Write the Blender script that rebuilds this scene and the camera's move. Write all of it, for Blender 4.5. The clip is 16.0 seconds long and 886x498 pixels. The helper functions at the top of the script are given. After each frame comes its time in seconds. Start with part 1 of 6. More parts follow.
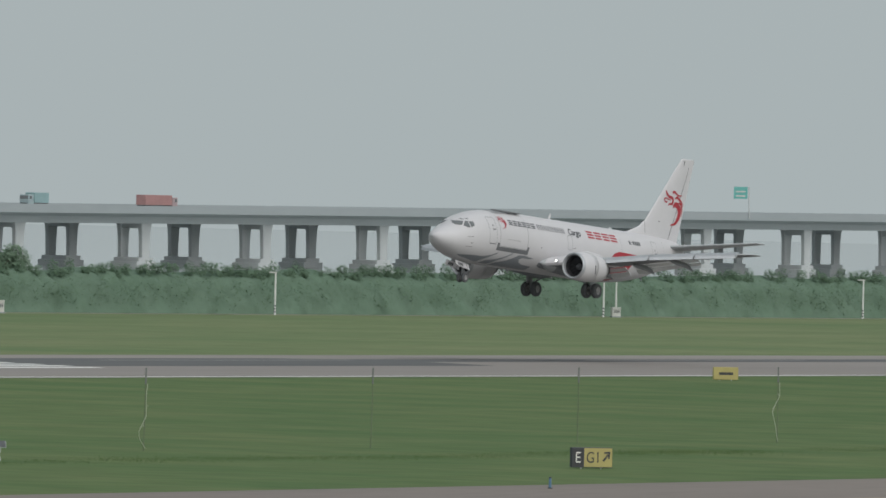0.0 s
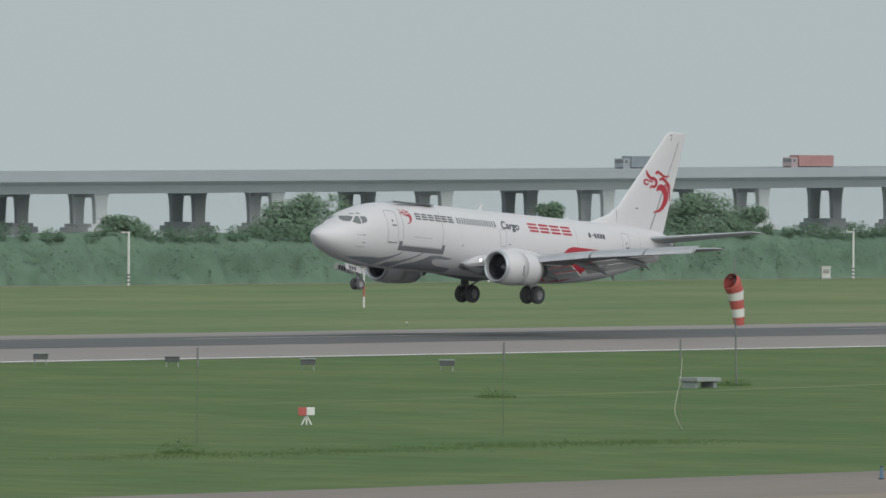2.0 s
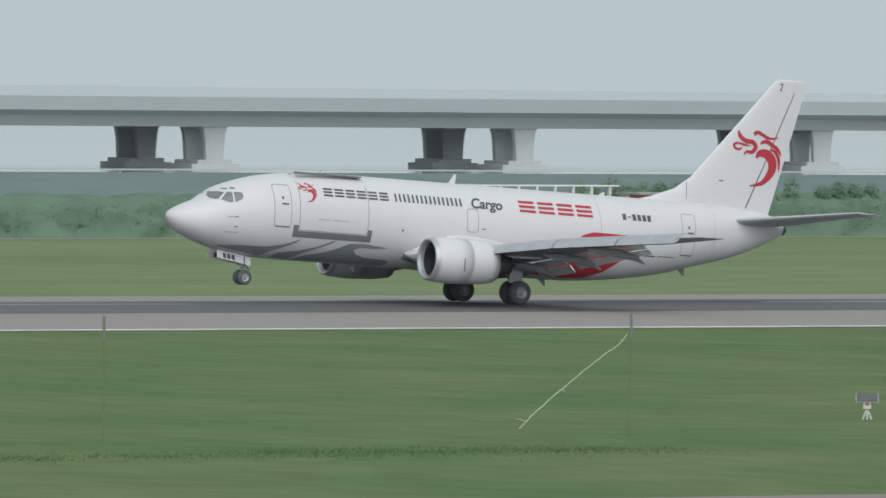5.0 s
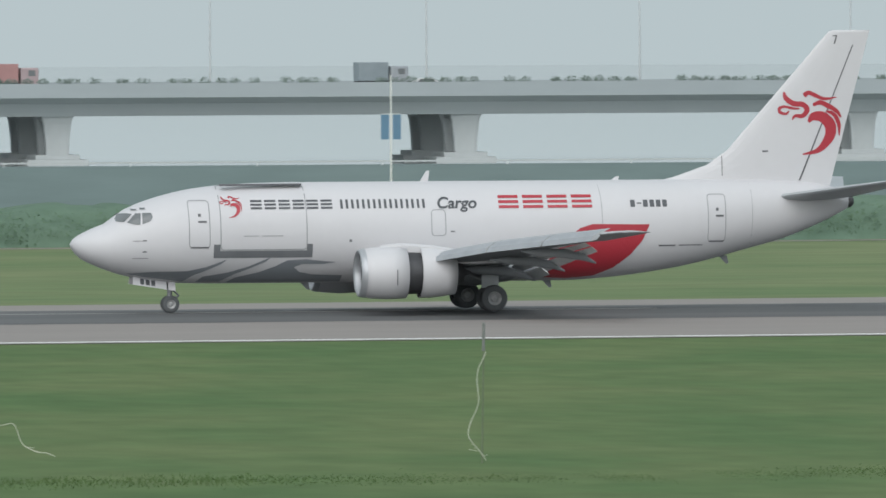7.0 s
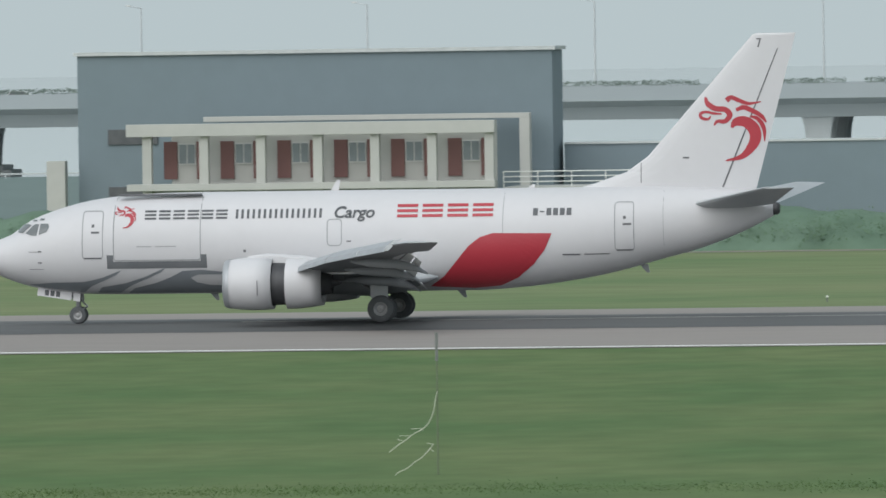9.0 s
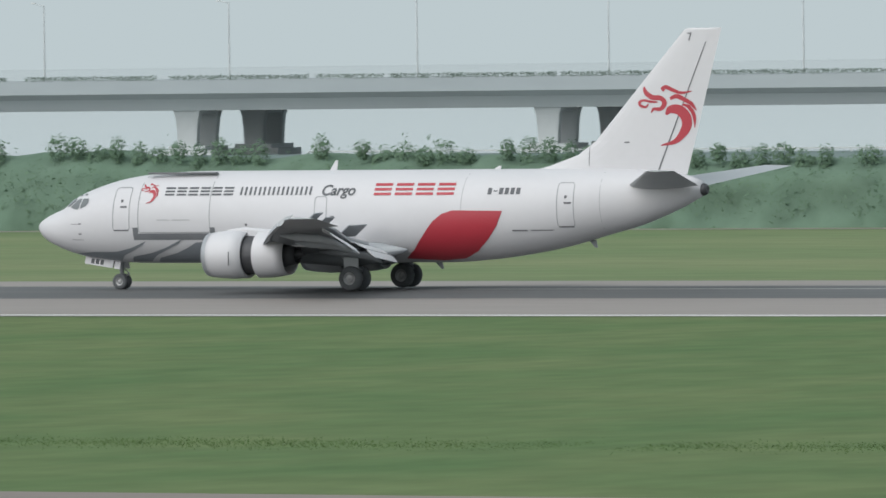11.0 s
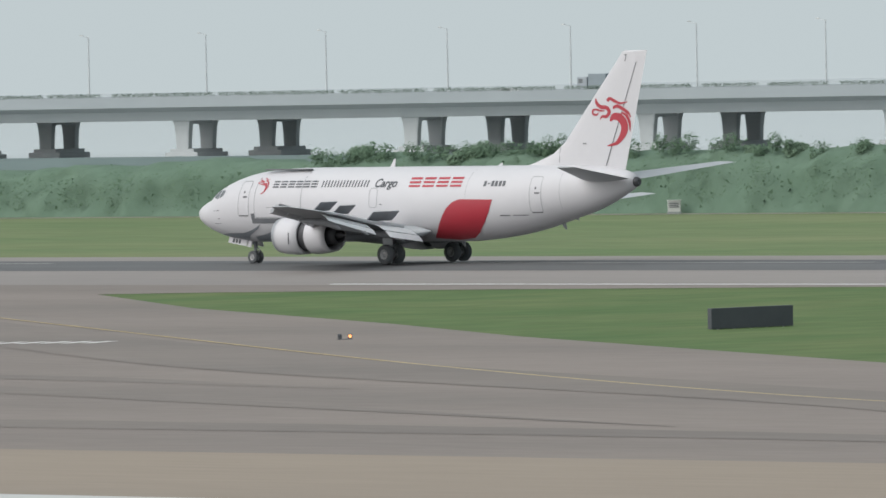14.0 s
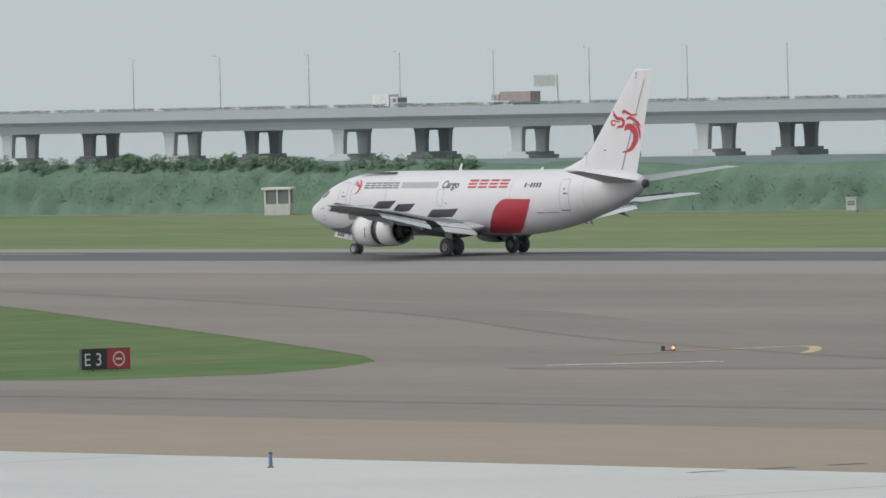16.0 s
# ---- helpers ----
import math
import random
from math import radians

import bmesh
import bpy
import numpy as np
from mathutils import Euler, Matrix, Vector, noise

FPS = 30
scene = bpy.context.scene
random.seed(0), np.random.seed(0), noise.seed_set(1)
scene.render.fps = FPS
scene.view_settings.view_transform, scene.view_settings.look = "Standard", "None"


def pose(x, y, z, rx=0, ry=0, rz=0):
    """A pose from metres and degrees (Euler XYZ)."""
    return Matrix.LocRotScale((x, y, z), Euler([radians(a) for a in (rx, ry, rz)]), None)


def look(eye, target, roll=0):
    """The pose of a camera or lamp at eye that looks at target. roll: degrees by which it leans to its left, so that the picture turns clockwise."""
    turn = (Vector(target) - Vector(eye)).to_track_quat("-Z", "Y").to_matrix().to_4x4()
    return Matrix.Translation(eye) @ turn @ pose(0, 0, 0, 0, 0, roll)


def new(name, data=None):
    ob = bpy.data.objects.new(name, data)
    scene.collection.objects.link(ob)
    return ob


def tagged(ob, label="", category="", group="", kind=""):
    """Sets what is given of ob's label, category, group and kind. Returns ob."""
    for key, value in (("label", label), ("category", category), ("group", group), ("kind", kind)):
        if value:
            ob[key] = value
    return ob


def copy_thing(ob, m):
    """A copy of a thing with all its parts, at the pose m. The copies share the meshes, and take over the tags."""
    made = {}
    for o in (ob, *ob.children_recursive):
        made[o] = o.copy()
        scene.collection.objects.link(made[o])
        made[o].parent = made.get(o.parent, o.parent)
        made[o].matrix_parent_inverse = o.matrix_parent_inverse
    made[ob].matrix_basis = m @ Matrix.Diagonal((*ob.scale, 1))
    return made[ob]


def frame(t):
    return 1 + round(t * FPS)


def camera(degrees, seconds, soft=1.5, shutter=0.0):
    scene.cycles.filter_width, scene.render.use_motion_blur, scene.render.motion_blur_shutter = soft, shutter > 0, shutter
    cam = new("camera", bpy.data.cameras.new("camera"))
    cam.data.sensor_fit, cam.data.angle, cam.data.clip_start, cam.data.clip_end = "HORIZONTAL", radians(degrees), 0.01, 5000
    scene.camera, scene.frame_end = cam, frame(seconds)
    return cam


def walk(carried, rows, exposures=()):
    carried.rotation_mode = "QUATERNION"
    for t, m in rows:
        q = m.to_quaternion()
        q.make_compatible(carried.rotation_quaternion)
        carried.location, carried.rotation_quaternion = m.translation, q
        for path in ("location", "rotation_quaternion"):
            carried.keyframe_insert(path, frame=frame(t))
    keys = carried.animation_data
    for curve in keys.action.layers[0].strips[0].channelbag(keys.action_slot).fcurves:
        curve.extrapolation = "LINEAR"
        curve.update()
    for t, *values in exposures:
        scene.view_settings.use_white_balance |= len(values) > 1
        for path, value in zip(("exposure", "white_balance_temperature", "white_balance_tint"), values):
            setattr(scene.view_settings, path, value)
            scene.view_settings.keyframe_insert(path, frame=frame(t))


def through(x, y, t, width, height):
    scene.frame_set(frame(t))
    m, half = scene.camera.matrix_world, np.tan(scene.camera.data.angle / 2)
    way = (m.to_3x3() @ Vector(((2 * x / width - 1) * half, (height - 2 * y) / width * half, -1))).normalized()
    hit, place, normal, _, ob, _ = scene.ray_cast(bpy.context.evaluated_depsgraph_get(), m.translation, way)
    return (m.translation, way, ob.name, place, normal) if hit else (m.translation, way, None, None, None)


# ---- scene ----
EYE = (0.0, 0.0, 11.4)      # the camera stands still on a terrace and pans
LINE, CROWN = 389.0, 0.4    # the runway's centre line and the height of its crown


def aim(yaw, pitch, roll):
    a, b = radians(yaw), math.tan(radians(pitch))
    return look(EYE, (EYE[0] + math.sin(a), EYE[1] + math.cos(a), EYE[2] + b), roll)


cam = camera(5.115, 16.0, soft=1.6, shutter=0.03)
PAN = [  # seconds, yaw to the right, pitch, roll
    (0.0, 56.214, -0.257, 1.36),
    (0.5, 54.862, -0.327, 0.82),
    (1.0, 53.129, -0.441, 0.46),
    (1.5, 51.221, -0.498, 0.41),
    (2.0, 48.685, -0.571, 0.31),
    (2.5, 46.173, -0.532, 0.52),
    (3.0, 44.149, -0.707, 0.34),
    (3.5, 40.980, -0.846, 0.44),
    (4.0, 37.286, -1.022, 0.22),
    (4.5, 33.595, -1.086, 0.17),
    (4.7, 32.164, -1.081, 0.50),
    (5.2, 28.200, -1.099, 0.52),
    (5.7, 23.967, -1.140, 0.55),
    (6.2, 19.476, -1.183, 0.58),
    (6.8, 13.780, -1.209, 0.59),
    (7.0, 11.799, -1.229, -0.24),
    (7.5, 7.088, -1.301, -0.56),
    (8.0, 1.498, -1.311, -0.40),
    (8.5, -2.893, -1.339, -0.69),
    (9.0, -7.603, -1.194, -0.85),
    (9.2, -9.366, -1.192, -0.76),
    (9.7, -14.021, -1.198, -0.76),
    (10.2, -18.459, -1.210, -0.74),
    (10.7, -22.622, -1.223, -0.73),
    (11.3, -27.192, -1.231, -0.72),
    (11.5, -28.779, -1.208, -0.69),
    (12.0, -32.295, -1.119, -0.63),
    (12.5, -35.309, -1.162, -0.76),
    (13.0, -38.087, -1.126, -1.03),
    (13.5, -40.418, -1.088, -1.00),
    (14.0, -42.825, -1.105, -1.20),
    (14.5, -45.339, -1.089, -1.66),
    (15.0, -47.639, -1.042, -1.83),
    (15.5, -49.188, -1.011, -1.51),
    (16.0, -50.614, -0.996, -1.31),
]
walk(cam, [(t, aim(a, b, c)) for t, a, b, c in PAN],
     exposures=[(0, 0.22, 6270, 11), (1, 0.28, 6250, 11), (2.5, 0.39, 6190, 10), (4.5, 0.55, 6110, 10), (8.5, 0.54, 6080, 9), (12, 0.66, 6160, 11), (13.5, 0.67, 6220, 12), (16, 0.56, 6260, 12)])

# ---- world and sun: a bright, hazy overcast ----
SUN_UP, SUN_ROT = radians(37), radians(201)
world = bpy.data.worlds.new("overcast_sky")
scene.world = world
world.use_nodes = True
wn = world.node_tree
wn.nodes.clear()
w_out = wn.nodes.new("ShaderNodeOutputWorld")
w_bg = wn.nodes.new("ShaderNodeBackground")
w_sky = wn.nodes.new("ShaderNodeTexSky")
w_sky.sky_type, w_sky.sun_disc = "NISHITA", False
w_sky.sun_elevation, w_sky.sun_rotation = SUN_UP, SUN_ROT
w_sky.air_density, w_sky.dust_density = 1.0, 6.0
w_mix = wn.nodes.new("ShaderNodeMix")
w_mix.data_type = "RGBA"
w_mix.inputs[0].default_value = 0.9
w_mix.inputs[7].default_value = (3.38, 3.76, 3.70, 1)
wn.links.new(w_sky.outputs[0], w_mix.inputs[6])
wn.links.new(w_mix.outputs[2], w_bg.inputs[0])
w_bg.inputs[1].default_value = 0.112
wn.links.new(w_bg.outputs[0], w_out.inputs[0])
sun_data = bpy.data.lights.new("sun", "SUN")
sun_data.energy, sun_data.angle, sun_data.color = 1.5, radians(75), (1.0, 0.97, 0.92)
sun = new("sun", sun_data)
sun.matrix_world = look((-50, -130, 105), (0, 0, 0))


# ---- materials ----
def material(name, base, rough=0.7, second=None, scale=1.0, amount=0.5, metal=0.0, fine=0.0, fine_scale=40.0, bump=0.0,
             stretch=(1, 1, 1), per_object=0.0, per_island=0.0, spec=0.5, through=0.0):
    """A surface whose colour drifts between two tones at a large scale, with a fine grain over it."""
    m = bpy.data.materials.new(name)
    m.use_nodes = True
    nt = m.node_tree
    b = nt.nodes["Principled BSDF"]
    b.inputs["Roughness"].default_value, b.inputs["Metallic"].default_value = rough, metal
    b.inputs["Specular IOR Level"].default_value = spec
    second = second or [c * 0.8 for c in base]
    co = nt.nodes.new("ShaderNodeTexCoord")
    mp = nt.nodes.new("ShaderNodeMapping")
    mp.inputs["Scale"].default_value = stretch
    nt.links.new(co.outputs["Object"], mp.inputs[0])
    n1 = nt.nodes.new("ShaderNodeTexNoise")
    n1.inputs["Scale"].default_value, n1.inputs["Detail"].default_value = scale, 5
    nt.links.new(mp.outputs[0], n1.inputs["Vector"])
    ramp = nt.nodes.new("ShaderNodeValToRGB")
    ramp.color_ramp.elements[0].position, ramp.color_ramp.elements[1].position = 0.5 - amount / 2, 0.5 + amount / 2
    ramp.color_ramp.elements[0].color, ramp.color_ramp.elements[1].color = (*second, 1), (*base, 1)
    nt.links.new(n1.outputs[0], ramp.inputs[0])
    out = ramp.outputs[0]
    n2 = nt.nodes.new("ShaderNodeTexNoise")
    n2.inputs["Scale"].default_value, n2.inputs["Detail"].default_value = fine_scale, 6
    nt.links.new(mp.outputs[0], n2.inputs["Vector"])
    factors = []
    if fine:
        factors.append((n2.outputs[0], fine))
    if per_object:
        factors.append((nt.nodes.new("ShaderNodeObjectInfo").outputs["Random"], per_object))
    if per_island:
        factors.append((nt.nodes.new("ShaderNodeNewGeometry").outputs["Random Per Island"], per_island))
    for socket, f in factors:
        mr = nt.nodes.new("ShaderNodeMapRange")
        mr.inputs["To Min"].default_value, mr.inputs["To Max"].default_value = 1 - f, 1 + f
        nt.links.new(socket, mr.inputs["Value"])
        mul = nt.nodes.new("ShaderNodeVectorMath")
        mul.operation = "SCALE"
        nt.links.new(out, mul.inputs[0])
        nt.links.new(mr.outputs[0], mul.inputs["Scale"])
        out = mul.outputs[0]
    nt.links.new(out, b.inputs["Base Color"])
    if through:
        tr = nt.nodes.new("ShaderNodeBsdfTranslucent")
        mx = nt.nodes.new("ShaderNodeMixShader")
        mx.inputs[0].default_value = through
        nt.links.new(out, tr.inputs["Color"])
        nt.links.new(b.outputs[0], mx.inputs[1])
        nt.links.new(tr.outputs[0], mx.inputs[2])
        nt.links.new(mx.outputs[0], nt.nodes["Material Output"].inputs["Surface"])
    if bump:
        bp = nt.nodes.new("ShaderNodeBump")
        bp.inputs["Strength"].default_value, bp.inputs["Distance"].default_value = bump, 0.03
        nt.links.new(n2.outputs[0], bp.inputs["Height"])
        nt.links.new(bp.outputs[0], b.inputs["Normal"])
    return m


def glow(name, colour, strength):
    m = bpy.data.materials.new(name)
    m.use_nodes = True
    b = m.node_tree.nodes["Principled BSDF"]
    b.inputs["Base Color"].default_value = (*colour, 1)
    b.inputs["Emission Color"].default_value = (*colour, 1)
    b.inputs["Emission Strength"].default_value = strength
    return m


M_grass = material("mown_grass", (0.086, 0.144, 0.056), 0.95, (0.13, 0.17, 0.072), 0.11, 0.32, fine=0.3, fine_scale=0.55, bump=0.3, stretch=(1, 0.55, 1), spec=0.1)
M_grass_dry = material("far_grass", (0.185, 0.215, 0.11), 0.95, (0.13, 0.185, 0.085), 0.05, 0.35, fine=0.22, fine_scale=0.4, stretch=(0.5, 1, 1), spec=0.1)
M_tuft = material("tall_grass", (0.088, 0.145, 0.056), 0.95, (0.105, 0.155, 0.062), 0.3, 0.5, per_island=0.12, spec=0.1, through=0.2)
M_runway = material("runway_concrete", (0.285, 0.258, 0.24), 0.85, (0.24, 0.218, 0.205), 0.05, 0.5, fine=0.12, fine_scale=1.5, stretch=(0.1, 1, 1), spec=0.25)
M_rubber = material("rubber_stained_runway", (0.085, 0.088, 0.09), 0.8, (0.13, 0.13, 0.13), 0.12, 0.5, fine=0.2, fine_scale=0.8, stretch=(0.04, 1.2, 1), spec=0.3)
M_asphalt = material("worn_asphalt", (0.25, 0.213, 0.19), 0.88, (0.19, 0.166, 0.15), 0.05, 0.4, fine=0.15, fine_scale=1.2, stretch=(0.3, 1, 1), spec=0.25)
M_asphalt_dark = material("dark_asphalt", (0.178, 0.156, 0.142), 0.88, (0.225, 0.195, 0.174), 0.06, 0.5, fine=0.15, fine_scale=1.2, stretch=(0.3, 1, 1), spec=0.25)
M_tan = material("tan_concrete_shoulder", (0.31, 0.257, 0.205), 0.9, (0.26, 0.218, 0.178), 0.05, 0.5, fine=0.1, fine_scale=1.5, stretch=(0.15, 1, 1), spec=0.2)
M_apron = material("pale_concrete_apron", (0.52, 0.52, 0.50), 0.8, (0.45, 0.45, 0.44), 0.08, 0.5, fine=0.08, fine_scale=2, spec=0.3)
M_white_paint = material("white_marking_paint", (0.80, 0.79, 0.77), 0.8, (0.66, 0.65, 0.62), 0.5, 0.6, fine=0.15, fine_scale=6)
M_worn_paint = material("worn_centre_paint", (0.34, 0.325, 0.31), 0.85, (0.2, 0.19, 0.185), 0.4, 0.6, fine=0.2, fine_scale=3)
M_yellow_paint = material("yellow_marking_paint", (0.54, 0.42, 0.2), 0.85, (0.40, 0.32, 0.18), 0.6, 0.5, fine=0.2, fine_scale=4)
M_black_paint = material("black_marking_paint", (0.10, 0.095, 0.085), 0.85, (0.15, 0.135, 0.12), 0.8, 0.6, fine=0.2, fine_scale=3)
M_red_paint = material("worn_red_paint", (0.36, 0.17, 0.14), 0.85, (0.29, 0.165, 0.135), 0.8, 0.5)
# water colour raised so that it bounces sky light onto piers and girders
M_water = material("brightened_grey_sea_water", (0.40, 0.44, 0.43), 0.06, (0.37, 0.41, 0.40), 0.01, 0.5, fine=0.05, fine_scale=0.1, bump=0.02)
# far greens paled and cooled: distance haze is put into these base colours
M_bank = material("hazed_bushy_bank", (0.135, 0.195, 0.145), 0.95, (0.115, 0.175, 0.125), 0.25, 0.5, fine=0.2, fine_scale=0.9, bump=0.3, spec=0.1)
M_leaf = material("hazed_shrub_leaves", (0.122, 0.182, 0.122), 0.9, (0.105, 0.165, 0.108), 0.3, 0.5, per_island=0.12, spec=0.1, through=0.12)
M_leaf_dark = material("hazed_tree_leaves", (0.155, 0.22, 0.152), 0.9, (0.135, 0.197, 0.135), 0.4, 0.5, per_island=0.12, spec=0.1, through=0.15)
M_bark = material("bark", (0.16, 0.13, 0.10), 0.95, (0.11, 0.09, 0.07), 3, 0.5)
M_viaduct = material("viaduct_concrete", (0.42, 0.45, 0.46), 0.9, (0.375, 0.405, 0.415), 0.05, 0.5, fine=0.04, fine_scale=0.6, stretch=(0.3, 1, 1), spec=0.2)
# parapet colour darkened against the girder's to cancel the sun on its face
M_parapet = material("darkened_parapet_concrete", (0.32, 0.35, 0.36), 0.92, (0.28, 0.31, 0.32), 0.06, 0.5, fine=0.06, fine_scale=0.6, stretch=(0.3, 1, 1), spec=0.2)
M_shore_wall = material("mossy_seawall", (0.15, 0.19, 0.185), 0.92, (0.125, 0.165, 0.16), 0.06, 0.5, fine=0.15, fine_scale=0.6, stretch=(0.3, 1, 1), spec=0.2)
M_pier = material("pier_concrete", (0.50, 0.525, 0.53), 0.9, (0.44, 0.465, 0.47), 0.12, 0.5, fine=0.04, fine_scale=1, spec=0.2)
M_planter = material("planter_shrubs", (0.17, 0.21, 0.185), 0.9, (0.15, 0.19, 0.165), 0.2, 0.5, per_island=0.1, spec=0.1, through=0.15)
M_seawall = material("seawall_stone", (0.30, 0.32, 0.31), 0.9, (0.22, 0.245, 0.24), 0.1, 0.5, fine=0.1, fine_scale=2)
M_white_plane = material("white_aircraft_paint", (0.565, 0.555, 0.57), 0.48, (0.53, 0.52, 0.535), 0.35, 0.6, fine=0.02, fine_scale=3)
M_grey_plane = material("grey_wing_paint", (0.42, 0.435, 0.45), 0.4, (0.36, 0.375, 0.39), 0.6, 0.6, fine=0.04, fine_scale=4)
M_flap = material("pale_grey_flap_paint", (0.74, 0.75, 0.76), 0.4, (0.64, 0.65, 0.665), 0.8, 0.6, fine=0.04, fine_scale=4)
# grey underside paint, darkened further so that its colour holds the underside shade
M_under = material("shaded_grey_underside_paint", (0.24, 0.25, 0.265), 0.55, (0.19, 0.20, 0.215), 0.5, 0.6, fine=0.05, fine_scale=4)
M_swoosh = material("dark_grey_livery_paint", (0.22, 0.235, 0.255), 0.4, (0.18, 0.195, 0.215), 0.8, 0.6)
M_band = material("door_kick_band", (0.16, 0.165, 0.175), 0.5, (0.13, 0.135, 0.145), 1.5, 0.6)
M_panel_line = material("panel_gap", (0.32, 0.33, 0.34), 0.6)
M_dark_line = material("dark_seam", (0.13, 0.13, 0.14), 0.6)
M_text = material("dark_grey_lettering", (0.075, 0.08, 0.09), 0.4)
M_red_livery = material("red_livery_paint", (0.39, 0.032, 0.048), 0.42, (0.35, 0.028, 0.043), 0.8, 0.6)
M_metal = material("bare_metal_lip", (0.46, 0.47, 0.49), 0.45, (0.38, 0.39, 0.41), 2, 0.6, metal=0.45)
M_dark_metal = material("dark_engine_metal", (0.075, 0.075, 0.08), 0.55, (0.055, 0.055, 0.06), 3, 0.5, metal=0.4)
M_strut = material("grey_gear_steel", (0.30, 0.31, 0.32), 0.4, (0.2, 0.2, 0.21), 4, 0.6, metal=0.3)
# black rubber lifted to grey, with the veil of haze in its colour
M_tyre = material("hazed_tyre_rubber", (0.11, 0.115, 0.12), 0.9, (0.085, 0.09, 0.095), 5, 0.5)
M_rim = material("wheel_hub", (0.38, 0.38, 0.38), 0.45, (0.28, 0.28, 0.28), 6, 0.5, metal=0.3)
# the grey base colour stands in for sky reflected in the glass
M_glass = material("sky_grey_glass", (0.17, 0.18, 0.185), 0.15)
M_lamp = glow("landing_lamp", (1.0, 0.97, 0.9), 2.0)
M_red_white_r = material("signal_red", (0.45, 0.10, 0.09), 0.7, (0.38, 0.09, 0.08), 1, 0.6)
M_red_white_w = material("signal_white", (0.70, 0.70, 0.68), 0.7, (0.6, 0.6, 0.58), 1, 0.6)
M_pole = material("galvanised_pole", (0.50, 0.52, 0.52), 0.6, (0.42, 0.44, 0.44), 2, 0.5, metal=0.2)
M_pole_dark = material("weathered_net_pole", (0.12, 0.13, 0.12), 0.8, (0.2, 0.21, 0.2), 2, 0.5)
M_net_pole = material("mossy_net_pole", (0.11, 0.145, 0.085), 0.85, (0.15, 0.18, 0.11), 2, 0.5)
M_spoiler = material("grey_spoiler_paint", (0.27, 0.28, 0.295), 0.5, (0.22, 0.23, 0.245), 0.8, 0.6, fine=0.05, fine_scale=4)
M_net = material("pale_net_cord", (0.50, 0.52, 0.42), 0.8)
M_box = material("pale_equipment_box", (0.56, 0.56, 0.53), 0.7, (0.46, 0.46, 0.44), 2, 0.5)
M_box_dark = material("dark_equipment_box", (0.07, 0.075, 0.08), 0.7, (0.1, 0.105, 0.11), 2, 0.5)
M_sign_black = material("sign_black", (0.025, 0.027, 0.03), 0.5, (0.035, 0.037, 0.04), 3, 0.5)
M_sign_back = material("sign_back_grey", (0.05, 0.055, 0.065), 0.6, (0.065, 0.07, 0.08), 1, 0.5)
M_sign_yellow = material("sign_yellow", (0.40, 0.345, 0.12), 0.5, (0.35, 0.30, 0.11), 2, 0.5)
M_sign_red = material("sign_red", (0.40, 0.045, 0.05), 0.5, (0.36, 0.04, 0.045), 2, 0.5)
M_sign_text = material("sign_pale_text", (0.72, 0.72, 0.66), 0.5)
M_sign_ytext = material("sign_yellow_text", (0.62, 0.58, 0.34), 0.5)
M_bldg = material("slate_cladding", (0.165, 0.21, 0.235), 0.7, (0.15, 0.19, 0.215), 0.12, 0.6, fine=0.05, fine_scale=0.8)
M_bldg_pale = material("pale_render", (0.47, 0.47, 0.44), 0.8, (0.40, 0.40, 0.38), 0.3, 0.6, fine=0.05, fine_scale=2)
M_bldg_red = material("red_brown_render", (0.20, 0.105, 0.095), 0.85, (0.17, 0.09, 0.085), 0.4, 0.6)
M_window = material("grey_window_glass", (0.20, 0.23, 0.24), 0.15)
M_frame = material("white_window_frame", (0.62, 0.62, 0.60), 0.6)
M_blue = material("blue_banner", (0.10, 0.20, 0.30), 0.6, (0.09, 0.17, 0.26), 1, 0.5)
M_teal = material("teal_sign", (0.14, 0.42, 0.38), 0.6, (0.12, 0.36, 0.33), 0.6, 0.5)
M_red_brown = material("red_brown_mast", (0.24, 0.13, 0.12), 0.7, (0.2, 0.12, 0.11), 1, 0.5)
M_amber = glow("amber_guard_lamp", (1.0, 0.42, 0.14), 1.0)


# ---- mesh helpers ----
def mesh_ob(name, bm, mat, parent=None, label="", smooth=False):
    me = bpy.data.meshes.new(name)
    bmesh.ops.recalc_face_normals(bm, faces=bm.faces)
    bm.to_mesh(me)
    bm.free()
    for m in (mat if isinstance(mat, (list, tuple)) else [mat]):
        me.materials.append(m)
    if smooth:
        me.polygons.foreach_set("use_smooth", [True] * len(me.polygons))
    ob = new(name, me)
    if parent is not None:
        ob.parent = parent
    return tagged(ob, label) if label else ob


def part(name, bm, mat, parent, label="", smooth=False):
    return mesh_ob(name, bm, mat, parent, label, smooth)


def thing(name, label, category, m=None, group="", kind=""):
    ob = new(name)
    ob.empty_display_size = 0.2
    if m is not None:
        ob.matrix_basis = m
    return tagged(ob, label, category, group, kind)


def box(bm, lo, hi, bevel=0.0, m=None):
    c = [(a + b) / 2 for a, b in zip(lo, hi)]
    r = bmesh.ops.create_cube(bm, size=1.0, matrix=Matrix.Translation(c) @ Matrix.Diagonal((hi[0] - lo[0], hi[1] - lo[1], hi[2] - lo[2], 1)))
    vs = r["verts"]
    if bevel:
        es = list({e for v in vs for e in v.link_edges})
        vs = list({v for f in bmesh.ops.bevel(bm, geom=es, offset=bevel, segments=2, affect="EDGES", profile=0.6)["faces"] for v in f.verts} | {v for v in vs if v.is_valid})
    if m is not None:
        bmesh.ops.transform(bm, matrix=m, verts=vs)
    return bm


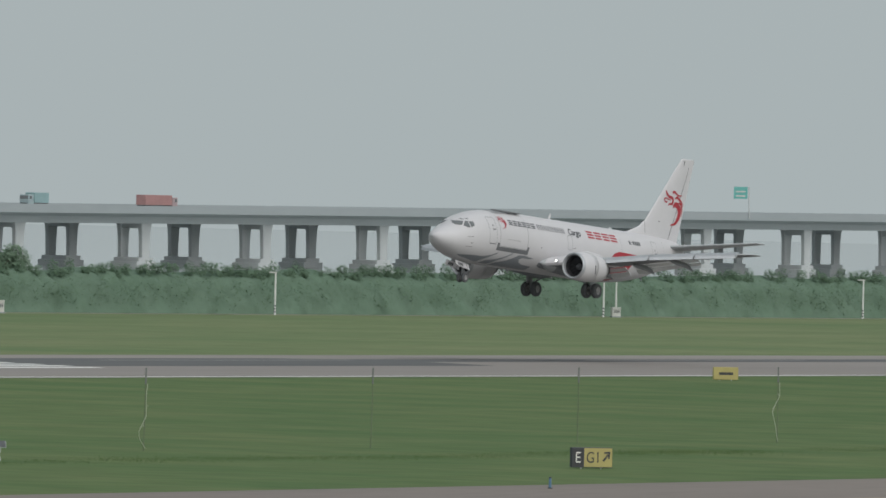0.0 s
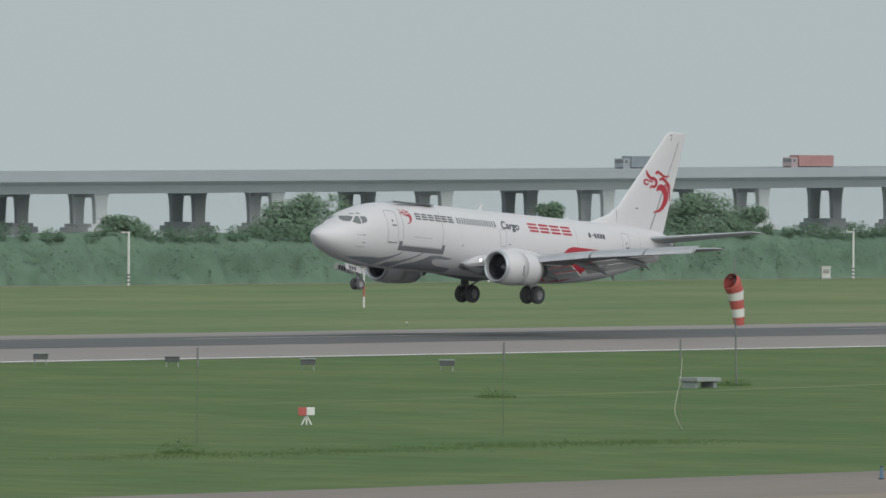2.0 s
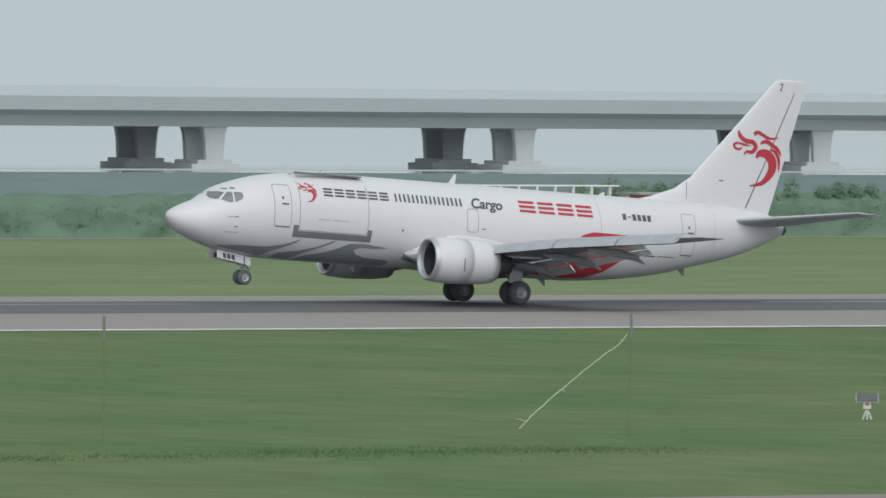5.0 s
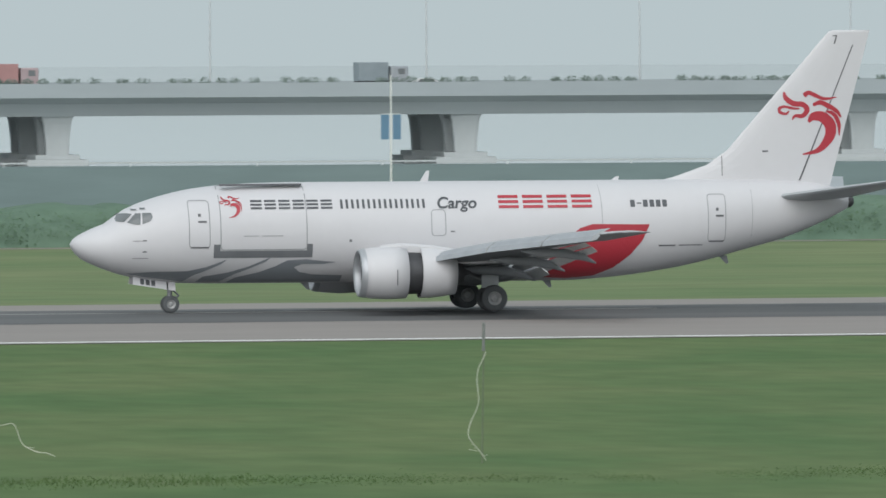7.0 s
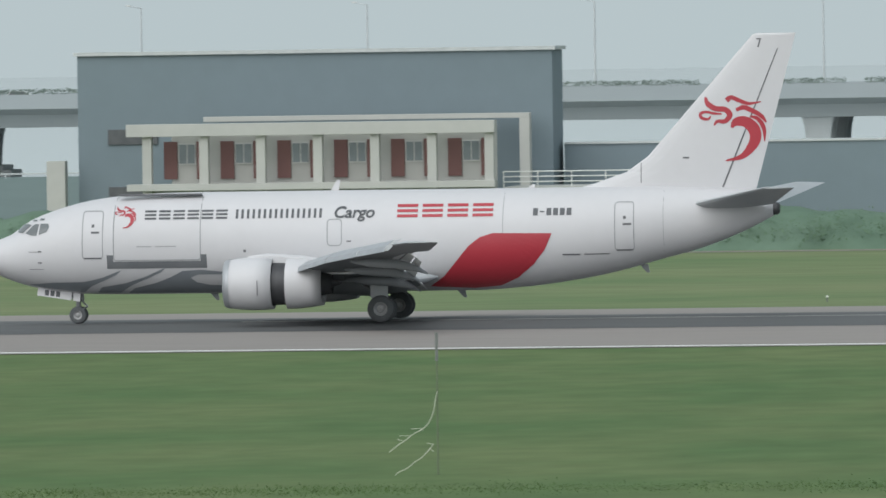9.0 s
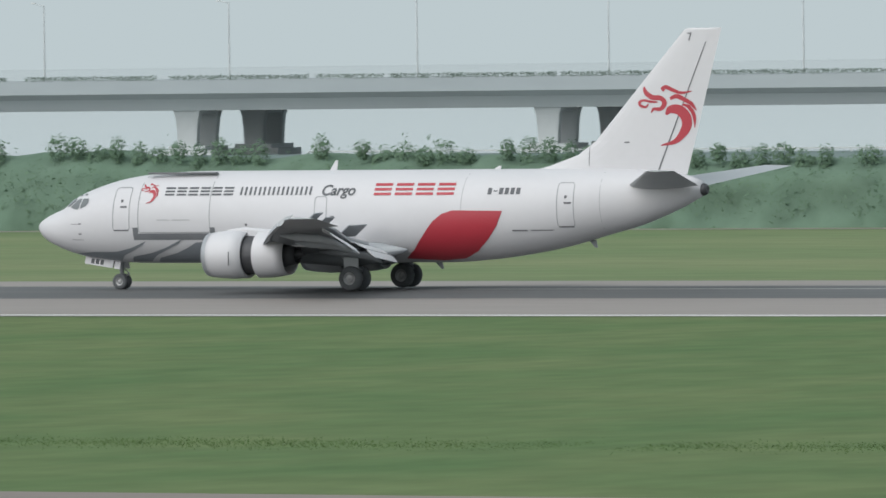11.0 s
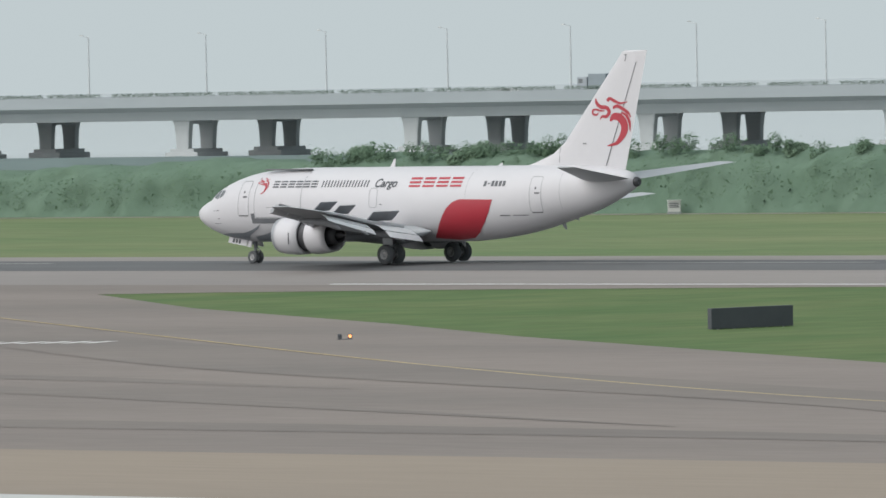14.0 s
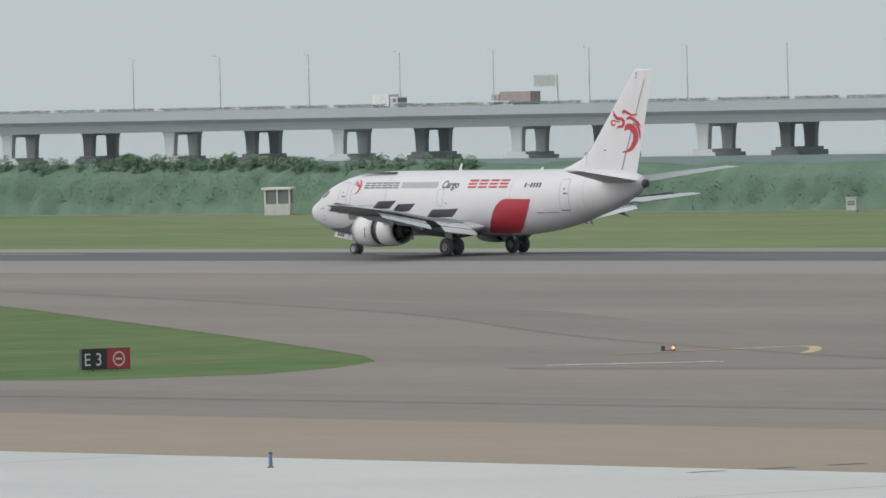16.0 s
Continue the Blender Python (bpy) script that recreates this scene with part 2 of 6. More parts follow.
def rod(bm, a, b, r0, r1=None, n=8):
    a, b = Vector(a), Vector(b)
    d = b - a
    m = Matrix.Translation((a + b) / 2) @ d.to_track_quat("Z", "Y").to_matrix().to_4x4()
    bmesh.ops.create_cone(bm, cap_ends=True, segments=n, radius1=r0, radius2=r0 if r1 is None else r1, depth=d.length, matrix=m)
    return bm


def prism(bm, poly, z0, z1):
    """An upright prism over a plan outline."""
    lo = [bm.verts.new((x, y, z0)) for x, y in poly]
    hi = [bm.verts.new((x, y, z1)) for x, y in poly]
    n = len(poly)
    bm.faces.new(hi)
    bm.faces.new(lo[::-1])
    for i in range(n):
        bm.faces.new((lo[i], lo[(i + 1) % n], hi[(i + 1) % n], hi[i]))
    return bm


def loft(bm, rings, cap=True):
    rows = [[bm.verts.new(p) for p in r] for r in rings]
    n = len(rows[0])
    for a, b in zip(rows, rows[1:]):
        for i in range(n):
            bm.faces.new((a[i], a[(i + 1) % n], b[(i + 1) % n], b[i]))
    if cap:
        bm.faces.new(rows[0][::-1])
        bm.faces.new(rows[-1])
    return bm


def lathe(bm, prof, origin, n=32, axis="x", cap=False):
    """Turn a profile of (along, radius) round an axis through origin."""
    rings = []
    for s, r in prof:
        ring = []
        for i in range(n):
            a = 2 * math.pi * i / n
            p = (s, r * math.cos(a), r * math.sin(a)) if axis == "x" else (r * math.cos(a), s, r * math.sin(a))
            ring.append(tuple(o + q for o, q in zip(origin, p)))
        rings.append(ring)
    return loft(bm, rings, cap)


def soup(name, verts, tris, mat, label="", category="", kind="stuff", parent=None):
    me = bpy.data.meshes.new(name)
    me.from_pydata(verts, [], tris)
    me.materials.append(mat)
    ob = new(name, me)
    if parent is not None:
        ob.parent = parent
    return tagged(ob, label, category, kind=kind)


def text_mesh(body, size, shear=0.0, align="LEFT", bold=0.0):
    """A bmesh of flat letters in the built-in font, in the xy plane."""
    cu = bpy.data.curves.new("letters", "FONT")
    cu.body, cu.size, cu.shear, cu.align_x, cu.offset = body, size, shear, align, bold
    ob = bpy.data.objects.new("letters", cu)
    me = bpy.data.meshes.new_from_object(ob)
    bm = bmesh.new()
    bm.from_mesh(me)
    bpy.data.objects.remove(ob)
    bpy.data.meshes.remove(me)
    bpy.data.curves.remove(cu)
    return bm

# ---- the ground ----
def sheet(name, poly, z, mat, label, category, kind="structure"):
    bm = bmesh.new()
    f = bm.faces.new([bm.verts.new((x, y, z)) for x, y in poly])
    f.normal_update()
    bmesh.ops.triangulate(bm, faces=[f])
    return tagged(mesh_ob(name, bm, mat), label, category, kind=kind)


sheet("ground", [(-3200, -300), (3200, -300), (3200, 640), (-3200, 640)], 0.0, M_grass, "green mown airfield grass beside the runway", "grass")
sheet("far_verge", [(-3200, 414), (3200, 414), (3200, 610), (-3200, 610)], 0.012, M_grass_dry, "paler dry grass strip beyond the runway", "grass")
sheet("water", [(-5000, 600), (5000, 600), (5000, 5000), (-5000, 5000)], -3.3, M_water, "calm grey sea fading into haze", "water")

# runway with a crown
bm = bmesh.new()
prev = None
for w in (-25.0, -12.0, -0.001, 12.0, 27.6):
    z = CROWN * max(0.0, 1 - abs(w) / 25) + 0.02
    cur = [bm.verts.new((x, LINE + w, z)) for x in (-3200, 3200)]
    if prev:
        bm.faces.new((prev[0], prev[1], cur[1], cur[0]))
    prev = cur
runway = tagged(mesh_ob("runway", bm, M_runway), "pale grey concrete runway with a low crown", "runway", kind="structure")


def on_runway(w):
    return CROWN * max(0.0, 1 - abs(w) / 25) + 0.02


def strip(name, x0, x1, w0, w1, mat, label, lift=0.008, category="marking", parent=None):
    """A painted or stained strip that follows the runway's slope."""
    bm = bmesh.new()
    ws = [w0] + [c for c in (-0.001, 0.001) if w0 < c < w1] + [w1]
    prev = None
    for w in ws:
        cur = [bm.verts.new((x, LINE + w, on_runway(w) + lift)) for x in (x0, x1)]
        if prev:
            bm.faces.new((prev[0], prev[1], cur[1], cur[0]))
        prev = cur
    return tagged(mesh_ob(name, bm, mat), label, category, kind="structure")


strip("rubber_band", -900, 575, -9.0, 10.5, M_rubber, "dark tyre rubber worn into the runway", 0.006, "stain")
strip("rubber_band", 575, 720, -3.0, 4.5, M_rubber, "thin dark streak of tyre rubber on the runway", 0.006, "stain")
strip("edge_line_near", -346, 1400, -24.4, -23.75, M_white_paint, "white painted runway edge line")
strip("edge_line_far", -1400, 1400, 22.2, 23.2, M_white_paint, "white painted runway edge line on the far side")
for x0, x1, w0, w1 in ((303, 368, -16.4, -9.5),):
    strip("aiming_point_marking", x0, x1, w0, w1, M_white_paint, "broad white aiming point block on the runway")
for k in range(4):
    strip("touchdown_bar", 482, 525, -11.6 + k * 2.4, -10.3 + k * 2.4, M_white_paint, "white touchdown zone bar on the runway")
for k in range(-14, 20):
    strip("centre_dash", 60 * k, 60 * k + 30, -0.45, 0.45, M_worn_paint, "worn white centre line dash", 0.011)

K = 1.0364


def plan(*pts):
    return [(x * K, y * K) for x, y in pts]


# exit taxiway and parallel taxiway
exit_poly = plan((-60, 214.3), (-100, 214.3), (-125.4, 215.2), (-143.2, 226.5), (-162, 233.6), (-172, 237), (-199, 250), (-226.6, 266), (-262, 287), (-281, 300), (-310, 318), (-335, 337), (-330, 340), (-318, 344.5), (-300, 348.5), (-280, 351), (-255, 352.8),
                 (-540, 352.8), (-470, 332), (-395, 296.5), (-335, 263.5), (-306, 247), (-299, 242), (-294, 236), (-291, 230), (-293, 223.5), (-310, 218), (-700, 214), (-2500, 214), (-2500, 199), (-60, 199))
sheet("exit_taxiway", exit_poly, 0.016, M_asphalt, "worn grey-brown asphalt of the runway exit", "taxiway")
sheet("taxiway_edge", [(-62, 206), (2600, 206), (2600, 222.2), (-62, 222.2)], 0.02, M_asphalt, "weathered asphalt taxiway shoulder", "taxiway")
sheet("taxiway_shoulder", [(-2600, 185.5), (2600, 185.5), (2600, 207.5), (-2600, 207.5)], 0.028, M_tan, "tan concrete taxiway strip", "taxiway")
sheet("apron", [(-2600, -60), (2600, -60), (2600, 185.5), (-2600, 185.5)], 0.034, M_apron, "pale concrete apron", "apron")


def ribbon(name, pts, width, z, mat, label, category="marking", taper=False):
    """A flat ribbon along plan points."""
    bm = bmesh.new()
    prev = None
    n = len(pts)
    for i, p in enumerate(pts):
        a, b = Vector(pts[max(i - 1, 0)]), Vector(pts[min(i + 1, n - 1)])
        d = (b - a).normalized()
        side = Vector((-d.y, d.x)) * width / 2 * (math.sin(math.pi * (i + 0.3) / (n - 0.4)) if taper else 1)
        cur = [bm.verts.new((p[0] + s * side.x, p[1] + s * side.y, z)) for s in (-1, 1)]
        if prev:
            bm.faces.new((prev[0], prev[1], cur[1], cur[0]))
        prev = cur
    return tagged(mesh_ob(name, bm, mat), label, category, kind="structure")


def curve_pts(pts, n=24):
    pts = [Vector(p) for p in pts]
    out = []
    q = [2 * pts[0] - pts[1]] + pts + [2 * pts[-1] - pts[-2]]
    for i in range(len(pts) - 1):
        a, b, c, d = q[i:i + 4]
        for j in range(n):
            t = j / n
            out.append(0.5 * ((2 * b) + (c - a) * t + (2 * a - 5 * b + 4 * c - d) * t * t + (3 * b - a - 3 * c + d) * t ** 3))
    return [tuple(p) for p in out + [pts[-1]]]


ribbon("perimeter_path", [(x, float(np.interp(x, [-800, -10, 100, 380, 480, 1500], [527, 529, 532, 562, 567, 567])) - 3.2) for x in range(-800, 1501, 20)], 2.2, 0.03, M_runway, "pale concrete path at the foot of the far hedge", "path")

# dark wheel tracks sweeping through the exit
for pts, wd in ((((-520, 353), (-444, 333), (-390, 313.5), (-360.6, 300), (-326.8, 280), (-290, 262), (-250, 246), (-200, 226)), 7),
                (((-400, 362), (-356, 337), (-312, 305), (-275, 279.7), (-249.7, 264.5), (-208, 244.7), (-179, 226), (-150, 215)), 8),
                (((-360, 216), (-290, 221), (-203, 222), (-150, 215)), 5), (((-296, 246), (-287, 249), (-262, 256), (-235, 249)), 4)):
    ribbon("wheel_track", curve_pts(pts, 8), wd, 0.022 + 0.001 * wd, M_asphalt_dark, "dark wheel track worn into the exit asphalt", "stain", True)
# yellow lead-in lines and their pale edges
ribbon("yellow_line", curve_pts(((-297, 248.9), (-294.6, 251.6), (-292.5, 254.2)), 6), 0.45, 0.034, M_white_paint, "thin pale taxi guide line on the exit")
ribbon("yellow_line", curve_pts(plan((-273.5, 262.5), (-272.2, 264.9), (-269, 264.5), (-266.5, 262), (-265.6, 259.8)), 8), 0.4, 0.034, M_yellow_paint, "yellow hooked taxi guide line")
ribbon("yellow_line", curve_pts(((-120, 213), (-163, 226.6), (-187.5, 236.7), (-212, 246.5), (-251, 269.5), (-310, 309), (-380, 356)), 8), 0.2, 0.034, M_yellow_paint, "faded yellow taxi centre line")
ribbon("yellow_line", curve_pts(((-305.5, 259.7), (-305.3, 262.3), (-305.1, 265.6), (-305.0, 268.6), (-303.7, 268.7), (-300.3, 265.9), (-297.2, 262.6)), 8), 0.5, 0.033, M_yellow_paint, "yellow taxi guide line running to a hook")
# row of painted ground marking bars
for a, b, n in (((-289.3, 261.3), (-289.1, 264.0), 4), ((-289.4, 265.6), (-287.1, 272.2), 7), ((-285.6, 274.4), (-283.2, 276.0), 4), ((-282.9, 276.6), (-276.3, 278.7), 7)):
    A, B = Vector(plan(a)[0]), Vector(plan(b)[0])
    ribbon("marking_panel", [tuple(A), tuple(B)], 2.6, 0.026, M_red_paint, "faded red painted panel on the exit asphalt")
    for i in range(n):
        p, q = A.lerp(B, (i + 0.2) / n), A.lerp(B, (i + 0.68) / n)
        ribbon("marking_bar", [tuple(p), tuple(q)], 2.4, 0.032, M_white_paint, "white painted bar of a ground marking")
for i in range(9):
    p, q = Vector((-212.5, 183 + 0)).lerp(Vector((-211.5, 206)), (i + 0.1) / 9), Vector((-212.5, 183)).lerp(Vector((-211.5, 206)), (i + 0.6) / 9)
    ribbon("black_dash", [(p.x, p.y), (q.x, q.y)], 0.4, 0.04, M_black_paint, "black painted dash across the tan concrete")
for k in range(-9, 8):
    ribbon("slab_joint", [(-40.0 * k, 100), (-40.0 * k, 185)], 0.12, 0.038, M_tan, "thin joint between apron slabs", "joint")


# ---- leaves: far hedges, bank and trees ----
def leaf_cloud(rng, centre, radii, n, size, verts, tris):
    """Small leaves round a clump, each facing outwards and to the light with some tilt."""
    cx, cy, cz = centre
    d = rng.normal(size=(n, 3))
    d /= np.linalg.norm(d, axis=1)[:, None]
    r = rng.uniform(0.25, 1.0, n) ** 0.6
    p = d * r[:, None] * np.array(radii) + np.array([cx, cy, cz])
    p[:, 2] = np.maximum(p[:, 2], 0.05)
    face = d * 0.5 + np.array([0.0, -0.5, 0.6]) + rng.normal(size=(n, 3)) * 0.25
    face /= np.linalg.norm(face, axis=1)[:, None]
    a = rng.normal(size=(n, 3, 3)) * size * rng.uniform(0.5, 1.1, (n, 1, 1)) * 1.25
    a -= (a * face[:, None, :]).sum(2, keepdims=True) * face[:, None, :] * 0.9
    base = len(verts)
    verts.extend(map(tuple, (p[:, None, :] + a).reshape(-1, 3)))
    tris.extend((base + 3 * i, base + 3 * i + 1, base + 3 * i + 2) for i in range(n))


rng = np.random.default_rng(7)
hedge_top = ([-760, -690, -650, -560, -535, -515, -480, -455, -440, -400, -360, -330, -260, -200, -120, 200, 380, 440, 480, 520, 560, 620, 700, 800, 900, 1150, 1500],
             [4.0, 4.8, 4.4, 4.1, 4.1, 4.5, 5.1, 5.1, 5.0, 5.3, 5.6, 5.4, 5.0, 4.2, 2.6, 2.4, 3.4, 4.2, 4.6, 4.6, 4.7, 4.6, 4.6, 4.6, 4.8, 4.8, 4.8])
hedge_y = ([-800, -10, 100, 380, 480, 1500], [527, 529, 532, 562, 567, 567])


def top_at(x):
    return float(np.interp(x, *hedge_top))


def front_at(x):
    return float(np.interp(x, *hedge_y))


# the dense inside of the hedge: one long lumpy bank
rows = []
xs = np.arange(-800, 1500, 0.8)
for x in xs:
    h, y = top_at(x), front_at(x)
    j = noise.noise(Vector((x * 0.35, 0, 0))) * 0.45 + noise.noise(Vector((x * 0.09, 3, 0))) * 0.5 + noise.noise(Vector((x * 0.9, 5, 0))) * 0.2
    rows.append([(x, y + dy + 0.9 * noise.noise(Vector((x * 0.45, dy * 0.8, 1))) + 0.4 * noise.noise(Vector((x * 1.1, dy * 2, 4))), max(0.0, (h * 0.88 + j) * k)) for dy, k in ((0.0, 0.0), (0.4, 0.18), (0.8, 0.36), (1.2, 0.52), (1.7, 0.68), (2.3, 0.82), (3.0, 0.92), (4.0, 1.0), (8.0, 0.98), (11.0, 0.6), (12.5, 0.0))])
bm = bmesh.new()
prev = None
for r in rows:
    cur = [bm.verts.new(p) for p in r]
    if prev:
        for i in range(len(cur) - 1):
            bm.faces.new((prev[i], prev[i + 1], cur[i + 1], cur[i]))
    prev = cur
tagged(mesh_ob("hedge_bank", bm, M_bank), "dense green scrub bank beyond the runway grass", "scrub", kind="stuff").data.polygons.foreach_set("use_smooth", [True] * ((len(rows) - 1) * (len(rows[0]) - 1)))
verts, tris = [], []
for x in np.arange(-800, 1500, 1.35):
    h, y = top_at(x), front_at(x)
    flat = -640 < x < -505 or -205 < x < 330
    for row in range(2):
        hh = h * rng.uniform(0.72, 0.9 if flat else 1.12)
        leaf_cloud(rng, (x + rng.uniform(-0.8, 0.8), y + 0.8 + row * 2.4 + rng.uniform(-0.5, 0.5), hh * 0.52), (1.5, 1.4, hh * 0.54), 190 if row == 0 else 110, 0.09, verts, tris)
    if not flat and rng.random() < 0.8:
        leaf_cloud(rng, (x, y + 3.0, h * rng.uniform(0.84, 0.98)), (rng.uniform(0.4, 0.9), 0.7, rng.uniform(0.5, 1.0)), 380, 0.095, verts, tris)
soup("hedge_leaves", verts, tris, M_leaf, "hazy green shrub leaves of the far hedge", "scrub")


def tree(x, y, height, width, seed, label="rounded dark green tree standing above the far hedge"):
    t = thing("tree", label, "tree", pose(x, y, 0), "trees in the far hedge")
    r = np.random.default_rng(seed)
    bm = bmesh.new()
    rod(bm, (0, 0, -0.1), (0.1, 0, height * 0.55), 0.22, 0.12)
    for i in range(6):
        a = 6.28 * i / 6 + r.uniform(0, 0.6)
        rod(bm, (0.05, 0, height * (0.32 + 0.04 * i)), (math.cos(a) * width * 0.33, math.sin(a) * width * 0.33, height * (0.6 + 0.04 * i)), 0.08, 0.03, 6)
    part("trunk", bm, M_bark, t)
    v, f = [], []
    for i in range(22):
        a, q = r.uniform(0, 6.28), r.uniform(0, 1) ** 0.5
        cz = height * r.uniform(0.45, 0.88)
        lim = math.sqrt(max(0.05, 1 - ((cz / height - 0.55) / 0.48) ** 2))
        rad = max(0.5, width * r.uniform(0.13, 0.22))
        leaf_cloud(r, (math.cos(a) * q * width * 0.38 * lim, math.sin(a) * q * width * 0.38 * lim, cz), (rad, rad, rad * 0.8), int(260 + 260 * rad), 0.15, v, f)
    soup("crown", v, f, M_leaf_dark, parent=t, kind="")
    return t


for i, (x, h, wd) in enumerate(((779, 6.6, 8), (720, 6.6, 7), (636, 7.7, 10), (612, 6.0, 5), (667, 7.3, 4), (687, 7.8, 9), (694, 6.6, 6), (643, 6.8, 6), (485, 6.3, 8), (497, 5.8, 5), (519, 5.5, 5), (524, 5.2, 5), (530, 5.0, 5), (576, 5.6, 6),
                                (399, 4.8, 1.8), (401, 5.0, 1.6), (410.5, 5.2, 4.5), (414.5, 4.9, 4.5), (418, 5.1, 5), (424, 5.0, 5))):
    tree(x, front_at(x) + 7, h, wd, 20 + i)
for i, (x, h, wd) in enumerate(((-365, 6.4, 4.8), (-346, 5.5, 3.8), (-343, 5.7, 3.0), (-337, 5.8, 2.2), (-325, 6.1, 3), (-313.6, 5.8, 3.4), (-309.6, 5.5, 3), (-289, 5.6, 2.2), (-296, 5.4, 3), (-434, 5.5, 3.2), (-424, 5.3, 4), (-414, 5.2, 4.6), (-406, 5.7, 2.6),
                                (-393, 5.5, 3.2), (-388, 5.7, 3.2), (-383.6, 5.9, 3.8), (-376, 5.8, 3.5), (-501, 5.5, 2), (-490, 5.4, 3.8), (-481.7, 5.4, 1.6), (-463, 5.1, 2.6), (-458.5, 5.5, 2.6), (-452.7, 5.4, 2.6), (-690.7, 5.8, 1.6), (-687.9, 5.2, 3), (-682, 5.2, 2.6), (-676.3, 5.4, 2.6), (-671.5, 5.5, 2.4), (-666.4, 5.5, 2))):
    tree(x, front_at(x) + 4, h * 0.97, wd * 1.15, 60 + i, "feathery young green tree above the far hedge")

# tall rough grass by the taxiway: two lines of clumps
verts, tris = [], []
for x in np.arange(-160, 460, 0.06):
    dens = noise.noise(Vector((x * 0.06, 9, 0))) + 0.35 * noise.noise(Vector((x * 0.4, 4, 0)))
    if dens < -0.25:
        continue
    y = 250 + 2.2 * noise.noise(Vector((x * 0.05, 0, 0)))
    tall = 0.02 + 0.17 * max(0.0, dens + 0.2) * (1.0 if x > 100 else 0.75)
    for _ in range(8):
        px, py = x + rng.uniform(-0.1, 0.1), y + rng.normal(0, 1.5)
        lean, b = rng.normal(0, 0.06, 2), len(verts)
        verts.extend([(px - 0.014, py, 0), (px + 0.014, py, 0), (px + lean[0], py + lean[1], tall * rng.uniform(0.5, 1.5))])
        tris.append((b, b + 1, b + 2))
for cx, cy, hh in ((-139.5, 249.5, 0.85), (-136.5, 249, 0.5), (-19.5, 246, 0.55), (345, 300, 0.5), (372, 308, 0.4), (196, 251, 0.5), (272, 252, 0.6), (228, 252, 0.6)):
    leaf_cloud(rng, (cx, cy, 0), (1.1, 1.0, hh), 700, 0.05, verts, tris)
soup("grass_clumps", verts, tris, M_tuft, "rough dark grass clumps on the airfield", "grass")
# ---- sea wall with its rail ----
bm = bmesh.new()
loft(bm, [[(x, 616, 0), (x, 622, 3.15), (x, 628, 3.15), (x, 636, -3.4), (x, 616, -3.4)] for x in (-1800, -650, 420, 1900)])
tagged(mesh_ob("seawall", bm, M_shore_wall), "grey-green mossy stone sea wall behind the airfield", "sea wall", kind="structure")
rail = thing("seawall_rail", "thin grey rail along the sea wall", "rail", None, "", "structure")
bm = bmesh.new()
box(bm, (-300, 624, 3.35), (520, 624.08, 3.45))
part("top_rail", bm, M_pole, rail)
post = bpy.data.meshes.new("post")
bm = bmesh.new()
box(bm, (-0.05, -0.05, 0), (0.05, 0.05, 0.45))
bm.to_mesh(post)
bm.free()
post.materials.append(M_pole)
for k in range(100):
    o = new("post", post)
    o.parent, o.location = rail, (-300 + 8.2 * k, 624.04, 2.95)

# ---- the viaduct over the sea: twin decks on portal piers ----
def via_y(x):
    return 1120.0 + 0.062 * max(0.0, x)


DECK = ([-2600, 0, 900, 1150, 1400, 1600, 1900, 2400], [5.7, 5.7, 5.6, 6.2, 7.4, 8.6, 10.2, 12.5])


def deck_z(x):
    return float(np.interp(x, *DECK))


SPAN_SHIFT = ([-1400, -1240, -1065, -945, -895, -848, -750, -650, -6, 44, 215, 776, 995, 1120, 1400], [3, 4.5, 4.8, 2.5, 1.5, -0.5, -3.3, -3.5, -0.3, 1.2, 2.6, 1.4, -1.2, -0.6, -0.6])
pier_x = [-6.3 + 49.5 * k - 11.0 * min(1.0, max(0.0, k / 12)) for k in range(-40, 46)]
pier_x = [x + float(np.interp(x, *SPAN_SHIFT)) for x in pier_x]
for row, dy in (("near", 0.0), ("far", 19.0)):
    v = thing("viaduct_deck", "long pale concrete box-girder viaduct with parapets, over the sea", "viaduct", None, "twin viaduct decks", "structure")
    xs = np.arange(-2000, 2260, 60.0)
    bm = bmesh.new()
    loft(bm, [[(x, via_y(x) + dy - 8.2, deck_z(x) - 0.6), (x, via_y(x) + dy - 8.2, deck_z(x) - 1.1), (x, via_y(x) + dy - 4.6, deck_z(x) - 1.9), (x, via_y(x) + dy - 3.9, deck_z(x) - 3.35),
                (x, via_y(x) + dy + 3.9, deck_z(x) - 3.35), (x, via_y(x) + dy + 4.6, deck_z(x) - 1.9), (x, via_y(x) + dy + 8.2, deck_z(x) - 1.1), (x, via_y(x) + dy + 8.2, deck_z(x) - 0.6)] for x in xs])
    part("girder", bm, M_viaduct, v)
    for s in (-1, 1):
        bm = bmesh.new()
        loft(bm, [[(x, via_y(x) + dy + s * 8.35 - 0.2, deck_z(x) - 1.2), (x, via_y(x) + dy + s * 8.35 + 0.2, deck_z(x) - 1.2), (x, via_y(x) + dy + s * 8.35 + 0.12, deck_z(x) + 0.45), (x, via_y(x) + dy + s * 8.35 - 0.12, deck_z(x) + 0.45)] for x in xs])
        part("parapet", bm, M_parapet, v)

pier = thing("viaduct_pier", "flared twin-legged concrete pier on a pale pile cap", "pier", pose(0, 0, -3.4), "viaduct piers", "structure")
